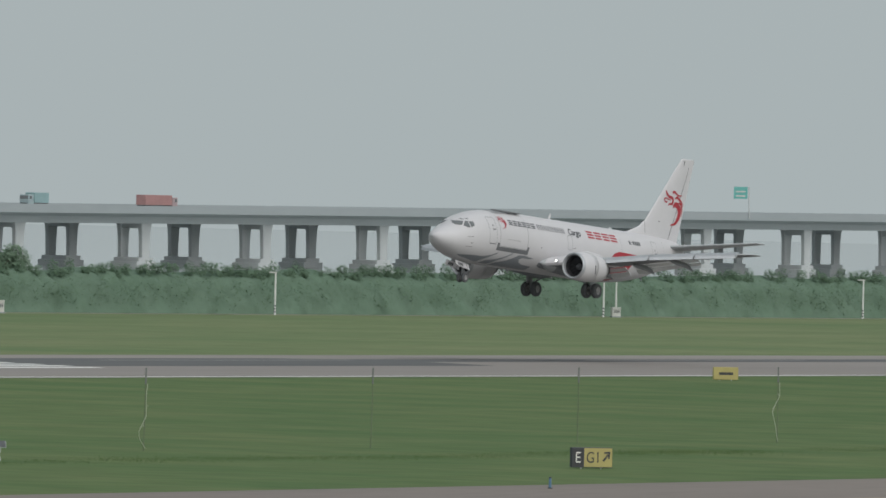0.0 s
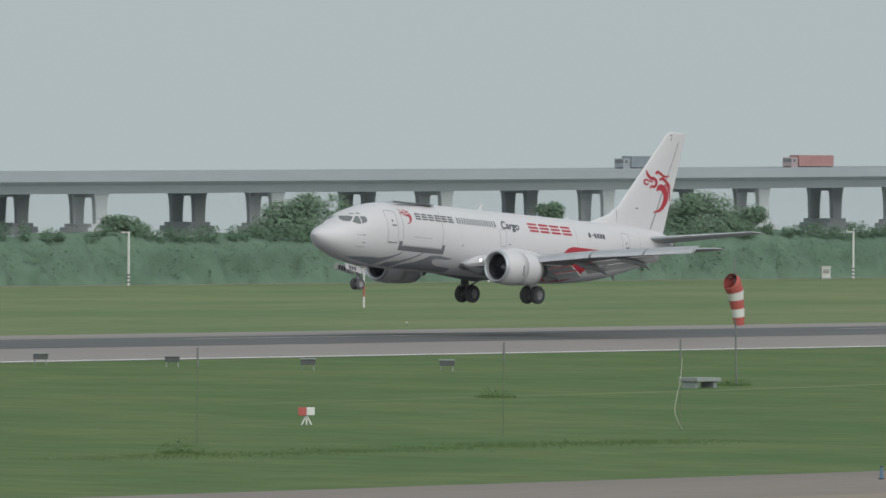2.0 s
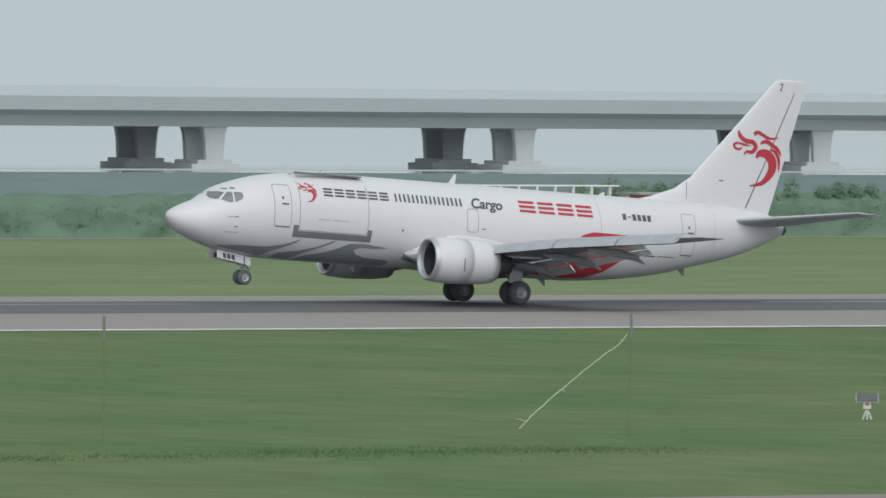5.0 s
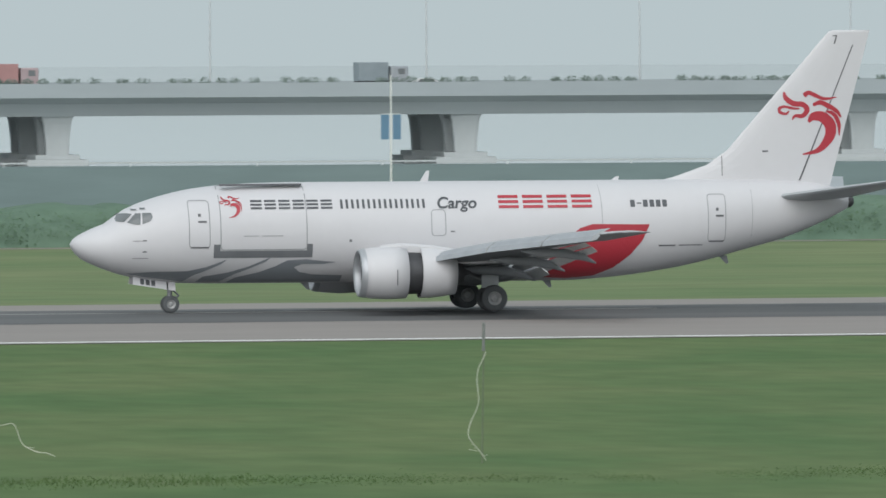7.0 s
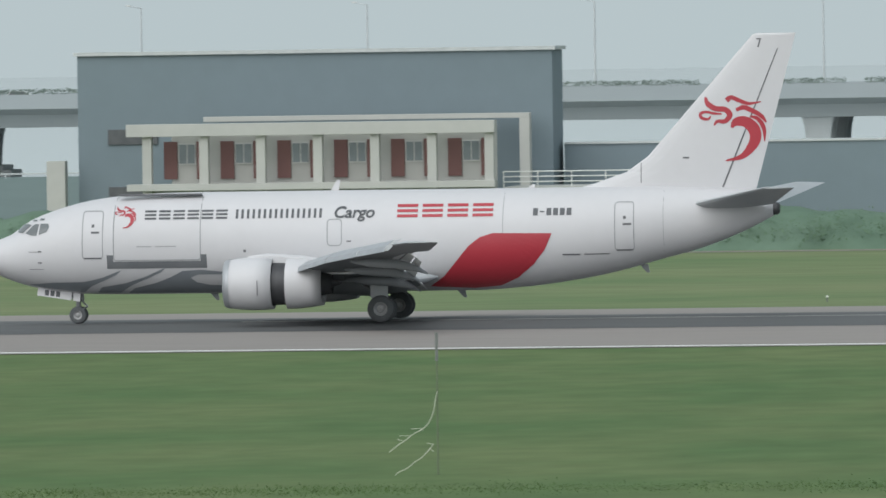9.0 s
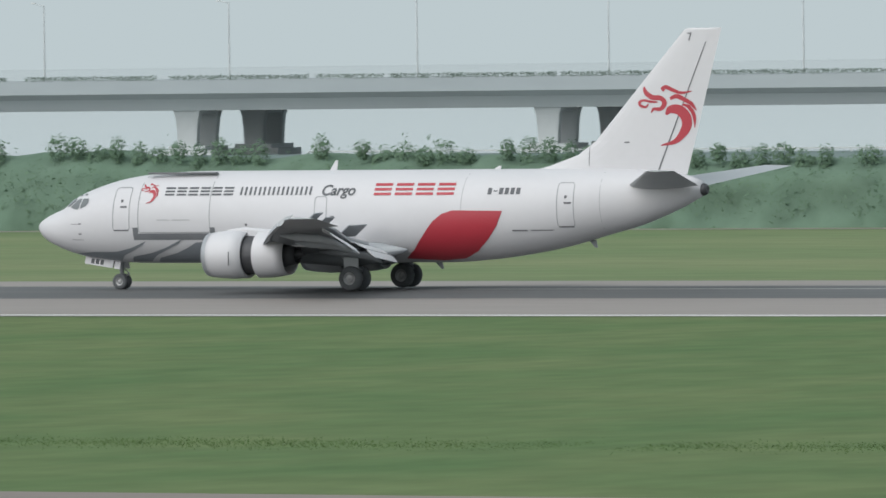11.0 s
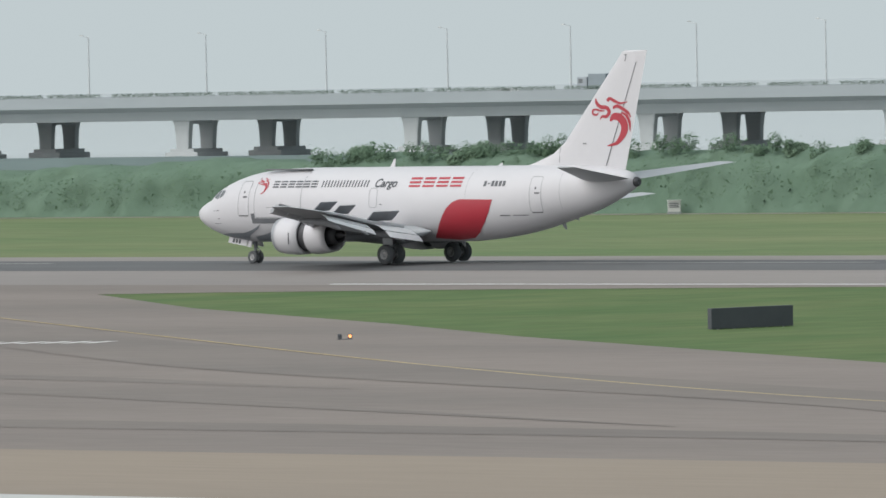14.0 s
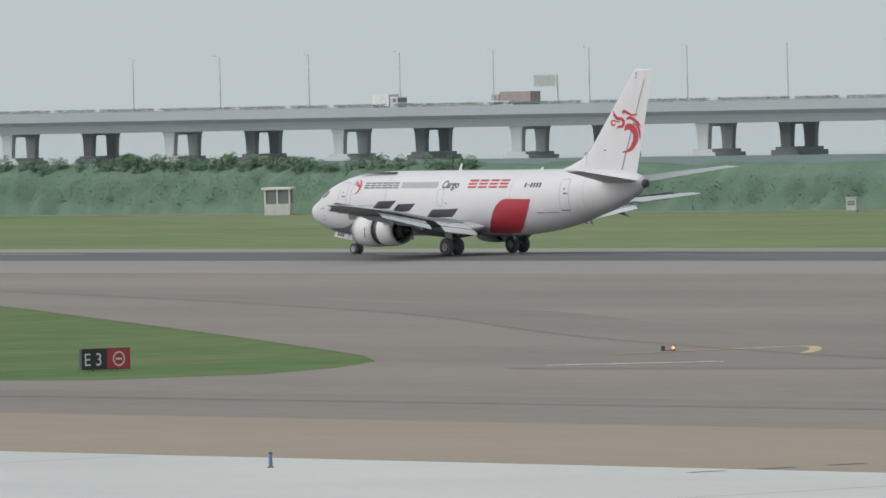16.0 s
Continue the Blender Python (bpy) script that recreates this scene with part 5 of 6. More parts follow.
part("drag_brace", rod(bmesh.new(), (4.05 - GEAR, 0, 0.95), (3.2 - GEAR, 0, 1.5), 0.05), M_strut, nose_gear)
for y in (-0.36, 0.36):
    bm = bmesh.new()
    loft(bm, [[(2.46 - GEAR, q * 1.35, 1.15), (3.82 - GEAR, q * 1.35, 0.94), (3.84 - GEAR, q, 1.33), (2.48 - GEAR, q, 1.5)] for q in (y - 0.02, y + 0.02)])
    door = part("gear_door", bm, M_white_plane, nose_gear, "white nose gear door")
    bm = bmesh.new()
    for i in range(3):
        s0, z0 = 2.76 + i * 0.225, 1.155 - 0.03 * i
        loft(bm, [[(s0 - GEAR, q * 1.28, z0), (s0 + 0.16 - GEAR, q * 1.28, z0 - 0.02), (s0 + 0.16 - GEAR, q * 1.08, z0 + 0.2), (s0 - GEAR, q * 1.08, z0 + 0.22)] for q in (y - 0.028, y + 0.028)])
    part("number_bar", bm, M_text, door)
    bm = bmesh.new()
    loft(bm, [[(3.9 - GEAR, q * 1.35, 0.92), (4.18 - GEAR, q * 1.35, 0.88), (4.18 - GEAR, q, 1.27), (3.9 - GEAR, q, 1.31)] for q in (y - 0.02, y + 0.02)])
    part("gear_door", bm, M_white_plane, nose_gear, "small white rear nose gear door")
OLEOS.append(nose_gear)
for sd in (-1, 1):
    y = sd * 2.62
    g = part("main_gear", rod(rod(rod(rod(bmesh.new(), (16.6 - GEAR, y, 0.5), (16.45 - GEAR, y, 1.9), 0.12), (16.6 - GEAR, y - 0.42, 0.53), (16.6 - GEAR, y + 0.42, 0.53), 0.09), (16.5 - GEAR, y, 1.1), (15.3 - GEAR, y * 0.8, 1.75), 0.05), (16.55 - GEAR, y, 0.9), (16.5 - GEAR, y * 0.45, 1.6), 0.06), M_strut, jet)
    OLEOS.append(g)
    for dy in (-0.42, 0.42):
        wheel(g, 0.0, y + dy, 0.535, 0.36)
    part("gear_door", box(bmesh.new(), (16.15 - GEAR, y + sd * 0.14, 0.95), (16.85 - GEAR, y + sd * 0.18, 1.85), 0.01), M_grey_plane, g, "grey main gear door")
    part("torque_link", rod(rod(bmesh.new(), (16.6 - GEAR, y, 0.62), (16.95 - GEAR, y, 0.85), 0.04), (16.95 - GEAR, y, 0.85), (16.55 - GEAR, y, 1.15), 0.04), M_strut, g)
# small aerials
for s, h in ((14.2, 0.42), (22.0, 0.14)):
    bm = bmesh.new()
    loft(bm, [[(s - GEAR, -0.03, 5.12), (s + 0.35 - GEAR, -0.03, 5.12), (s + 0.35 - GEAR, 0.03, 5.12), (s - GEAR, 0.03, 5.12)], [(s + 0.3 - GEAR, -0.01, 5.17 + h), (s + 0.42 - GEAR, -0.01, 5.17 + h), (s + 0.42 - GEAR, 0.01, 5.17 + h), (s + 0.3 - GEAR, 0.01, 5.17 + h)]])
    part("aerial", bm, M_white_plane, fuselage)
for s in (9.3, 19.2, 26.5):
    bm = bmesh.new()
    zb = hull(s)[1]
    loft(bm, [[(s - GEAR, -0.03, zb + 0.05), (s + 0.35 - GEAR, -0.03, zb + 0.05), (s + 0.35 - GEAR, 0.03, zb + 0.05), (s - GEAR, 0.03, zb + 0.05)], [(s + 0.3 - GEAR, -0.01, zb - 0.28), (s + 0.42 - GEAR, -0.01, zb - 0.28), (s + 0.42 - GEAR, 0.01, zb - 0.28), (s + 0.3 - GEAR, 0.01, zb - 0.28)]])
    part("belly_aerial", bm, M_under, fuselage)

# ---- signs, masts and small airfield things ----
def flat_text(body, size, parent, mat, x, z, y=-0.075):
    z -= 0.22
    bm = text_mesh(body, size)
    bmesh.ops.transform(bm, matrix=Matrix.Translation((x, y, z)) @ Matrix.Rotation(radians(90), 4, "X"), verts=bm.verts)
    return part("lettering", bm, mat, parent)


def sign_body(label, m, width, height, panels, back=M_sign_back):
    """A lit taxiway sign: a cabinet on legs; panels are (x0, x1, material). Local x runs along it, its face looks along -y."""
    t = thing("taxiway_sign", label, "sign", m, "taxiway signs")
    part("cabinet", box(bmesh.new(), (-width / 2, -0.06, 0.06), (width / 2, 0.18, 0.06 + height), 0.02), back, t)
    for x0, x1, mat in panels:
        part("panel", box(bmesh.new(), (x0 - width / 2 + 0.02, -0.068, 0.09), (x1 - width / 2 - 0.02, -0.058, 0.03 + height)), mat, t)
    for i in range(max(2, round(width))):
        x = -width / 2 + (i + 0.5) * width / max(2, round(width))
        part("leg", box(bmesh.new(), (x - 0.04, 0.02, 0), (x + 0.04, 0.1, 0.1)), M_pole, t)
    return t


s = sign_body("black E panel beside yellow G1 arrow panel", pose(364.2, 235.6, 0, 0, 0, -33), 2.45, 0.92, [(0, 0.72, M_sign_black), (0.72, 2.45, M_sign_yellow)])
flat_text("E", 0.72, s, M_sign_text, -1.05, 0.5)
flat_text("G1", 0.72, s, M_sign_black, -0.38, 0.5)
bm = bmesh.new()
for tri in ([(0.62, 0.55), (0.70, 0.48), (1.0, 0.80), (0.93, 0.87)], [(0.72, 0.93), (1.08, 0.96), (1.04, 0.60), (0.96, 0.62), (0.98, 0.88), (0.72, 0.85)]):
    f = bm.faces.new([bm.verts.new((x, -0.078, z - 0.16)) for x, z in tri])
    f.normal_update()
part("arrow", bm, M_sign_black, s)
s.scale = (0.79, 1, 0.95)
s = sign_body("yellow E2 arrow sign at the runway edge", pose(469.6, 355.5, 0, 0, 0, -40), 1.5, 0.85, [(0, 1.5, M_sign_yellow)], M_sign_yellow)
flat_text("E2", 0.6, s, M_sign_black, -0.66, 0.5)
bm = bmesh.new()
for poly in ([(0.15, 0.66), (0.45, 0.66), (0.45, 0.74), (0.15, 0.74)], [(0.42, 0.56), (0.66, 0.70), (0.42, 0.84)]):
    bm.faces.new([bm.verts.new((x, -0.078, z - 0.22)) for x, z in poly])
part("arrow", bm, M_sign_black, s)
s.scale = (0.88, 1, 1)
s = sign_body("yellow runway exit sign with unreadable text", pose(565.6, 355.3, 0, 0, 0, -40), 1.75, 0.85, [(0, 1.75, M_sign_yellow)], M_sign_yellow)
part("text_bar", box(bmesh.new(), (-0.5, -0.08, 0.38), (0.5, -0.07, 0.56)), M_sign_black, s)


def no_entry(parent, x, z):
    bm = bmesh.new()
    n = 28
    ring = [[bm.verts.new((x + r * math.cos(6.2832 * i / n), -0.078, z + r * math.sin(6.2832 * i / n))) for i in range(n)] for r in (0.25, 0.31)]
    for i in range(n):
        bm.faces.new((ring[0][i], ring[0][(i + 1) % n], ring[1][(i + 1) % n], ring[1][i]))
    bm.faces.new([bm.verts.new(p) for p in ((x - 0.16, -0.078, z - 0.04), (x + 0.16, -0.078, z - 0.04), (x + 0.16, -0.078, z + 0.04), (x - 0.16, -0.078, z + 0.04))])
    part("no_entry_symbol", bm, M_sign_text, parent)


s = sign_body("red no-entry panel beside black E3 panel", pose(-248.1, 295.8, 0, 0, 0, 67), 2.95, 0.9, [(0, 1.15, M_sign_red), (1.15, 2.95, M_sign_black)])
no_entry(s, -0.88, 0.5)
flat_text("E 3", 0.82, s, M_sign_ytext, -0.18, 0.46)
s = sign_body("black E3 panel beside red no-entry panel", pose(-313.4, 239.8, 0, 0, 0, 78), 2.5, 0.9, [(0, 1.28, M_sign_black), (1.28, 2.5, M_sign_red)])
no_entry(s, 0.65, 0.5)
flat_text("E 3", 0.75, s, M_sign_text, -1.15, 0.46)
s.scale = (0.86, 1, 0.95)
sign_body("long dark sign board seen from behind", pose(-268.4, 308.2, -0.04, 0, 0, 84), 4.6, 0.86, [])

# bird net poles with torn cords
CORDS = {  # torn cords as (along, up) from the foot of their pole
    155: [[(-0.2, 3.1), (-0.5, 2.8), (-1.4, 2.2), (-2.6, 1.3), (-3.5, 0.6), (-3.9, 0.2)]],
    37: [[(0.0, 2.7), (0.25, 1.9), (-0.9, 1.25), (-0.95, 0.5), (-0.35, 0.0)], [(3.5, 2.55), (3.6, 2.1), (4.3, 1.75), (5.0, 1.15), (5.5, 1.15), (5.8, 0.55), (6.6, 0.3)]],
    -34.8: [[(0.0, 2.2), (-0.2, 1.4), (-0.9, 0.9), (-1.3, 0.6)], [(-0.1, 0.8), (-0.5, 0.4), (-1.1, 0.05)]],
    -53.8: [[(0.05, 3.1), (0.15, 2.2), (0.05, 1.4), (0.35, 0.6), (0.5, 0.1)]]}
rp = np.random.default_rng(3)
for i, x in enumerate([416.8, 399.2, 381.0, 363.1, 345.2, 327.3, 309.6, 298.4, 280.6, 262.6, 244.4, 226.5, 208.5, 190.4, 173.0, 155, 137, 119, 105, 91, 73, 55.1, 37, 19, 1.26, -16.8, -34.8, -53.8]):
    torn = x in CORDS or i % 3 == 0
    t = thing("net_pole", "thin mossy bird-net pole in the grass" + (" with torn pale cord" if torn else ""), "pole", pose(x, 259 + rp.uniform(-0.3, 0.3), 0, rp.uniform(-1, 1), rp.uniform(-1.2, 1.2), 0), "bird net poles")
    part("pole", rod(bmesh.new(), (0, 0, -0.1), (0, 0, 3.05), 0.03, 0.026, 6), M_net_pole, t)
    part("sleeve", rod(bmesh.new(), (0, 0, 3.0), (0, 0, 3.75), 0.045, 0.04, 6), M_pole_dark, t)
    if not torn:
        continue
    lines = CORDS.get(x) or [[(0.05, 3.0), (rp.uniform(-0.2, 0.2), 2.3), (rp.uniform(-0.6, 0.2), 1.6), (rp.uniform(-0.5, 0.1), 0.8), (rp.uniform(-0.3, 0.2), 0.1)]]
    for line in lines:
        bm = bmesh.new()
        pts = curve_pts(line, 7)
        pts = [Vector((a + 0.05 * noise.noise(Vector((b * 3, i, 0))), -0.06, max(b + 0.04 * noise.noise(Vector((a * 4, i, 5))), 0.015))) for a, b in pts]
        for p, q in zip(pts, pts[1:]):
            rod(bm, p, q, 0.013, None, 5)
        for _ in range(4):
            p = pts[int(rp.integers(len(pts)))]
            rod(bm, p, p + Vector((rp.normal(0, 0.15), 0, rp.normal(0, 0.06))), 0.008, None, 5)
        part("cord", bm, M_net, t, "pale torn net cord")

# windsock
t = thing("windsock", "drooping red and white banded windsock on a thin mast", "windsock", pose(372, 308, 0))
part("mast", rod(bmesh.new(), (0.1, 0, -0.1), (-0.1, 0, 6.3), 0.05, 0.03, 8), M_pole_dark, t)
part("ring", rod(bmesh.new(), (-0.55, 0, 5.25), (0.1, 0, 5.35), 0.035, None, 6), M_dark_metal, t)
prof = [(-0.42, 5.12, 0.40), (-0.28, 5.02, 0.46), (-0.05, 4.62, 0.42), (0.06, 4.2, 0.36), (0.16, 3.78, 0.33), (0.24, 3.36, 0.29), (0.28, 2.96, 0.25)]
dirs = [(0.9, -0.45), (0.75, -0.65), (0.35, -0.95), (0.2, -1), (0.2, -1), (0.15, -1), (0.1, -1)]
ringp = []
for (x, z, r), (dx, dz) in zip(prof, dirs):
    d = Vector((dx, 0, dz)).normalized()
    nrm = Vector((-d.z, 0, d.x))
    ringp.append([tuple(Vector((x, 0, z)) + nrm * r * math.cos(a) + Vector((0, r * math.sin(a), 0))) for a in np.linspace(0, 2 * math.pi, 16, endpoint=False)])
for i in range(6):
    if i == 0:
        continue
    part("band", loft(bmesh.new(), ringp[i:i + 2], False), M_red_white_r if i % 2 else M_red_white_w, t, "red sock band" if i % 2 else "white sock band", True)
part("mouth", loft(bmesh.new(), ringp[0:2], False), M_red_white_r, t, "red sock mouth", True)

t = thing("concrete_slab_table", "low grey concrete slab on short legs in the grass", "slab", pose(367.5, 306.5, 0))
part("slab", box(bmesh.new(), (-0.9, -0.6, 0.32), (0.9, 0.6, 0.5), 0.02), M_seawall, t)
for x in (-0.7, 0.7):
    part("leg", box(bmesh.new(), (x - 0.12, -0.4, 0), (x + 0.12, 0.4, 0.33)), M_seawall, t)
ribbon("bare_strip", [(325, 299), (351, 301.5), (365, 303), (384, 306), (420, 309)], 1.3, 0.008, M_grass_dry, "worn bare strip in the grass", "path", True)

for x, y in ((365.2, 348.2), (366.1, 339.9), (367.1, 331.6), (371.0, 325.8)):
    t = thing("approach_light_unit", "dark approach slope light box on short legs", "light unit", pose(x * K, y * K, 0, 0, 0, -48), "approach slope lights")
    part("housing", box(bmesh.new(), (-0.38, -0.4, 0.28), (0.38, 0.4, 0.55), 0.04), M_box_dark, t)
    part("lid", box(bmesh.new(), (-0.42, -0.46, 0.55), (0.42, 0.44, 0.6), 0.01), M_seawall, t)
    for dx in (-0.3, 0.3):
        part("leg", box(bmesh.new(), (dx - 0.03, -0.03, 0), (dx + 0.03, 0.03, 0.3)), M_pole, t)
for x, y, turn in ((304.7, 275.3, -48), (-0.8, 272.5, 0)):
    t = thing("grass_marker", "small red and white box marker on a tripod", "marker", pose(x, y, 0, 0, 0, turn), "box markers")
    part("red_half", box(bmesh.new(), (-0.34, -0.15, 0.38), (0.0, 0.15, 0.72), 0.02), M_red_white_r, t, "red half")
    part("white_half", box(bmesh.new(), (0.004, -0.15, 0.40), (0.34, 0.15, 0.72), 0.02), M_red_white_w, t, "white half")
    for dx in (-0.2, 0.0, 0.2):
        part("leg", rod(bmesh.new(), (dx, -0.05, 0), (0, 0, 0.4), 0.035, None, 6), M_red_white_w, t)

for x, y, turn in ((170.3, 269.4, -30), (342.0, 251.5, -48)):
    t = thing("solar_marker", "small tilted grey solar panel on a pale post in the grass", "marker", pose(x, y, 0, 0, 0, turn), "solar markers")
    panel = part("panel", box(bmesh.new(), (-0.34, -0.2, -0.015), (0.34, 0.2, 0.015), 0.006, pose(0, 0, 0.72, 38, 0, 0)), M_box_dark, t, "dark glossy solar panel")
    part("panel_frame", box(bmesh.new(), (-0.36, -0.22, -0.035), (0.36, 0.22, -0.018), 0.004, pose(0, 0, 0.72, 38, 0, 0)), M_pole, panel)
    part("case", box(bmesh.new(), (-0.12, -0.1, 0.34), (0.12, 0.1, 0.6), 0.02), M_box, t)
    part("lamp", lathe(bmesh.new(), [(-0.11, 0.01), (-0.11, 0.05), (-0.1, 0.06)], (0.0, 0, 0.5), 10, "y"), M_red_white_r, t)
    for dx in (-0.14, 0.0, 0.14):
        part("leg", rod(bmesh.new(), (dx, -0.05, 0), (0, 0, 0.4), 0.03, None, 6), M_box, t)

# white lamp posts along the far perimeter, each with or without its box
for x, y, h in ((871.9, 567, 4.2), (874.3, 567, 4.2), (924.0, 567, 4.2), (811.6, 567, 4.2), (696.6, 567, 4.2), (646.5, 567, 4.4), (648.2, 567, 4.4), (601.0, 567, 4.4), (-640.6, 524.7, 3.3), (-418, 533.5, 3.3), (-411, 531, 4.6)):
    t = thing("perimeter_lamp", "slim white lamp post on the far verge", "lamp post", pose(x, y - 4, 0, 0, 0, -40 if x > 0 else 40), "perimeter lamps")
    part("pole", rod(bmesh.new(), (0, 0, -0.1), (0, 0, h), 0.11, 0.08, 8), M_red_white_w, t)
    part("lamp_head", box(bmesh.new(), (-0.65, -0.1, h - 0.02), (0.12, 0.1, h + 0.1), 0.03), M_box, t)
    for k in range(3):
        part("band", rod(bmesh.new(), (0, 0, 0.25 + 0.3 * k), (0, 0, 0.37 + 0.3 * k), 0.122, None, 8), M_box_dark, t)
for x, y, w, h in ((764.0, 562, 0.8, 1.2), (691.4, 562, 0.8, 1.1), (648.2, 562, 1.0, 1.2), (872.7, 562, 0.9, 1.0), (577.0, 562, 0.7, 1.1), (-642, 520.5, 0.85, 1.2), (-423, 529, 0.8, 1.3), (-555, 524, 0.9, 1.25), (-583.7, 521, 0.8, 1.1), (-466, 527, 0.9, 0.9), (469.5, 486, 0.8, 1.2)):
    t = thing("equipment_box", "pale metal equipment box on the far verge", "box", pose(x, y, 0, 0, 0, -40 if x > 0 else 40), "equipment boxes")
    part("body", box(bmesh.new(), (-w / 2, -0.35, 0.12), (w / 2, 0.35, h), 0.03), M_box, t)
    part("roof", box(bmesh.new(), (-w / 2 - 0.06, -0.42, h), (w / 2 + 0.06, 0.42, h + 0.07), 0.02), M_box, t)
    part("plinth", box(bmesh.new(), (-w / 2 - 0.05, -0.4, 0), (w / 2 + 0.05, 0.4, 0.14)), M_seawall, t)
    for k in range(3):
        part("louvre", box(bmesh.new(), (-w / 2 + 0.12, -0.375, h * 0.5 + 0.13 * k), (w / 2 - 0.12, -0.35, h * 0.5 + 0.06 + 0.13 * k)), M_sign_back, t)


# checkered equipment sheds
def shed(label, x, y, cols, rows, cw, ch, depth, turn):
    t = thing("equipment_shed", label, "shed", pose(x, y, 0, 0, 0, turn), "checkered sheds")
    part("body", box(bmesh.new(), (0, 0.01, 0), (cols * cw, depth, rows * ch)), M_red_white_w, t)
    for i in range(cols):
        for j in range(rows):
            part("check", box(bmesh.new(), (i * cw + 0.004, -0.03, j * ch + 0.004), ((i + 1) * cw - 0.004, 0.0, (j + 1) * ch - 0.004)), M_red_white_r if (i + j) % 2 == 0 else M_red_white_w, t)
    for j in range(rows):
        part("side_check", box(bmesh.new(), (-0.03, 0.03, j * ch + 0.01), (0.0, depth / 2, (j + 1) * ch)), M_red_white_r if j % 2 == 0 else M_red_white_w, t)
    part("roof", box(bmesh.new(), (-0.2, -0.25, rows * ch), (cols * cw + 0.2, depth + 0.2, rows * ch + 0.14), 0.02), M_seawall, t)
    part("plinth", box(bmesh.new(), (-0.8, -0.3, -0.05), (cols * cw + 0.3, -0.035, 0.12)), M_red_white_r, t)
    return t


t = shed("long low shed in red and white checks", 453.6, 481.6, 7, 2, 1.13, 1.45, 3.0, -44)
for x in (4.2, 5.8):
    ac = part("air_conditioner", box(bmesh.new(), (x, -0.5, 1.95), (x + 1.1, -0.04, 2.65), 0.03), M_box, t, "pale air conditioner")
    part("grille", box(bmesh.new(), (x + 0.12, -0.52, 2.05), (x + 0.7, -0.5, 2.55), 0.01), M_sign_back, ac)
shed("small shed in red and white checks", 323.3, 538.5, 3, 3, 1.12, 1.0, 3.0, -4)

# lattice tower in red and white
t = thing("lattice_tower", "red and white square lattice mast with antenna boxes", "mast", pose(466.6, 484.2, 0, 0, 0, -40))
for z0, z1, mat, lab in ((0, 4.3, M_red_white_r, "red lattice section"), (4.3, 9.0, M_red_white_w, "white lattice section"), (9.0, 13.75, M_red_white_r, "red top lattice section")):
    bm = bmesh.new()
    for x in (-0.52, 0.52):
        for y in (-0.52, 0.52):
            rod(bm, (x, y, z0), (x, y, z1), 0.05, None, 6)
    n = 4
    for k in range(n):
        a, b = z0 + (z1 - z0) * k / n, z0 + (z1 - z0) * (k + 1) / n
        for p, q in (((-0.52, -0.52), (0.52, -0.52)), ((0.52, -0.52), (0.52, 0.52)), ((0.52, 0.52), (-0.52, 0.52)), ((-0.52, 0.52), (-0.52, -0.52))):
            rod(bm, (*p, a), (*q, b), 0.028, None, 5)
            rod(bm, (*p, b), (*q, b), 0.028, None, 5)
            rod(bm, (*q, a), (*p, b), 0.02, None, 5)
    part("lattice", bm, mat, t, lab)
for z, x0, x1 in ((11.35, 0.1, 2.1), (7.1, 0.5, 1.3)):
    part("antenna_box", box(bmesh.new(), (x0, -0.35, z), (x1, 0.1, z + 0.5), 0.03), M_pole_dark, t)
for k in range(6):
    part("bracket", rod(bmesh.new(), (0.5, -0.5, 3.4 + 1.7 * k), (0.95, -0.5, 3.45 + 1.7 * k), 0.035, None, 5), M_pole, t)
t = thing("post_with_cap", "white banded post beside the lattice mast", "post", pose(468.9, 485.5, 0))
part("pole", rod(bmesh.new(), (0, 0, -0.1), (0, 0, 4.4), 0.1, 0.08, 8), M_red_white_w, t)

# thin masts and posts on the far verge
for x, y, h, cross, mat in ((425.8, 465, 9.8, True, M_red_white_r), (424.0, 476, 9.0, False, M_red_white_r), (373.4, 465.5, 4.1, False, M_red_white_r)):
    t = thing("antenna_mast", "thin red and white mast with a crossbar" if cross else "thin red and white pole", "mast", pose(x, y, 0, 0, 0, -40), "thin masts")
    part("pole", rod(bmesh.new(), (0, 0, -0.1), (0, 0, h * 0.45), 0.1, 0.09, 8), M_red_white_r, t, "red pole section")
    part("pole", rod(bmesh.new(), (0, 0, h * 0.45), (0, 0, h), 0.065, 0.04, 8), M_red_brown, t)
    part("white_band", rod(bmesh.new(), (0, 0, h * 0.15), (0, 0, h * 0.3), 0.125, None, 8), M_red_white_w, t, "white band")
    if cross:
        part("crossbar", rod(rod(rod(bmesh.new(), (-1.15, 0, h - 0.85), (1.15, 0, h - 0.85), 0.08, None, 6), (-0.8, 0, h - 0.85), (0, 0, h - 1.5), 0.055, None, 6), (0.8, 0, h - 0.85), (0, 0, h - 1.5), 0.055, None, 6), M_red_brown, t)
    else:
        part("lamp", box(bmesh.new(), (-0.1, -0.1, h), (0.5, 0.1, h + 0.15), 0.03), M_pole_dark, t)
for x, y, h in ((385.8, 473.5, 3.3), (399, 466, 1.3), (423.8, 466, 0.95)):
    t = thing("marker_post", "short white post with a dark head on the far verge", "post", pose(x, y, 0, 0, 0, -40), "marker posts")
    part("pole", rod(bmesh.new(), (0, 0, -0.05), (0, 0, h * 0.8), 0.16, 0.12, 10), M_red_white_w, t)
    part("band", rod(bmesh.new(), (0, 0, h * 0.35), (0, 0, h * 0.5), 0.165, None, 10), M_red_white_r, t)
    part("head", box(bmesh.new(), (-0.3, -0.12, h * 0.8), (0.35, 0.12, h), 0.03), M_box, t)
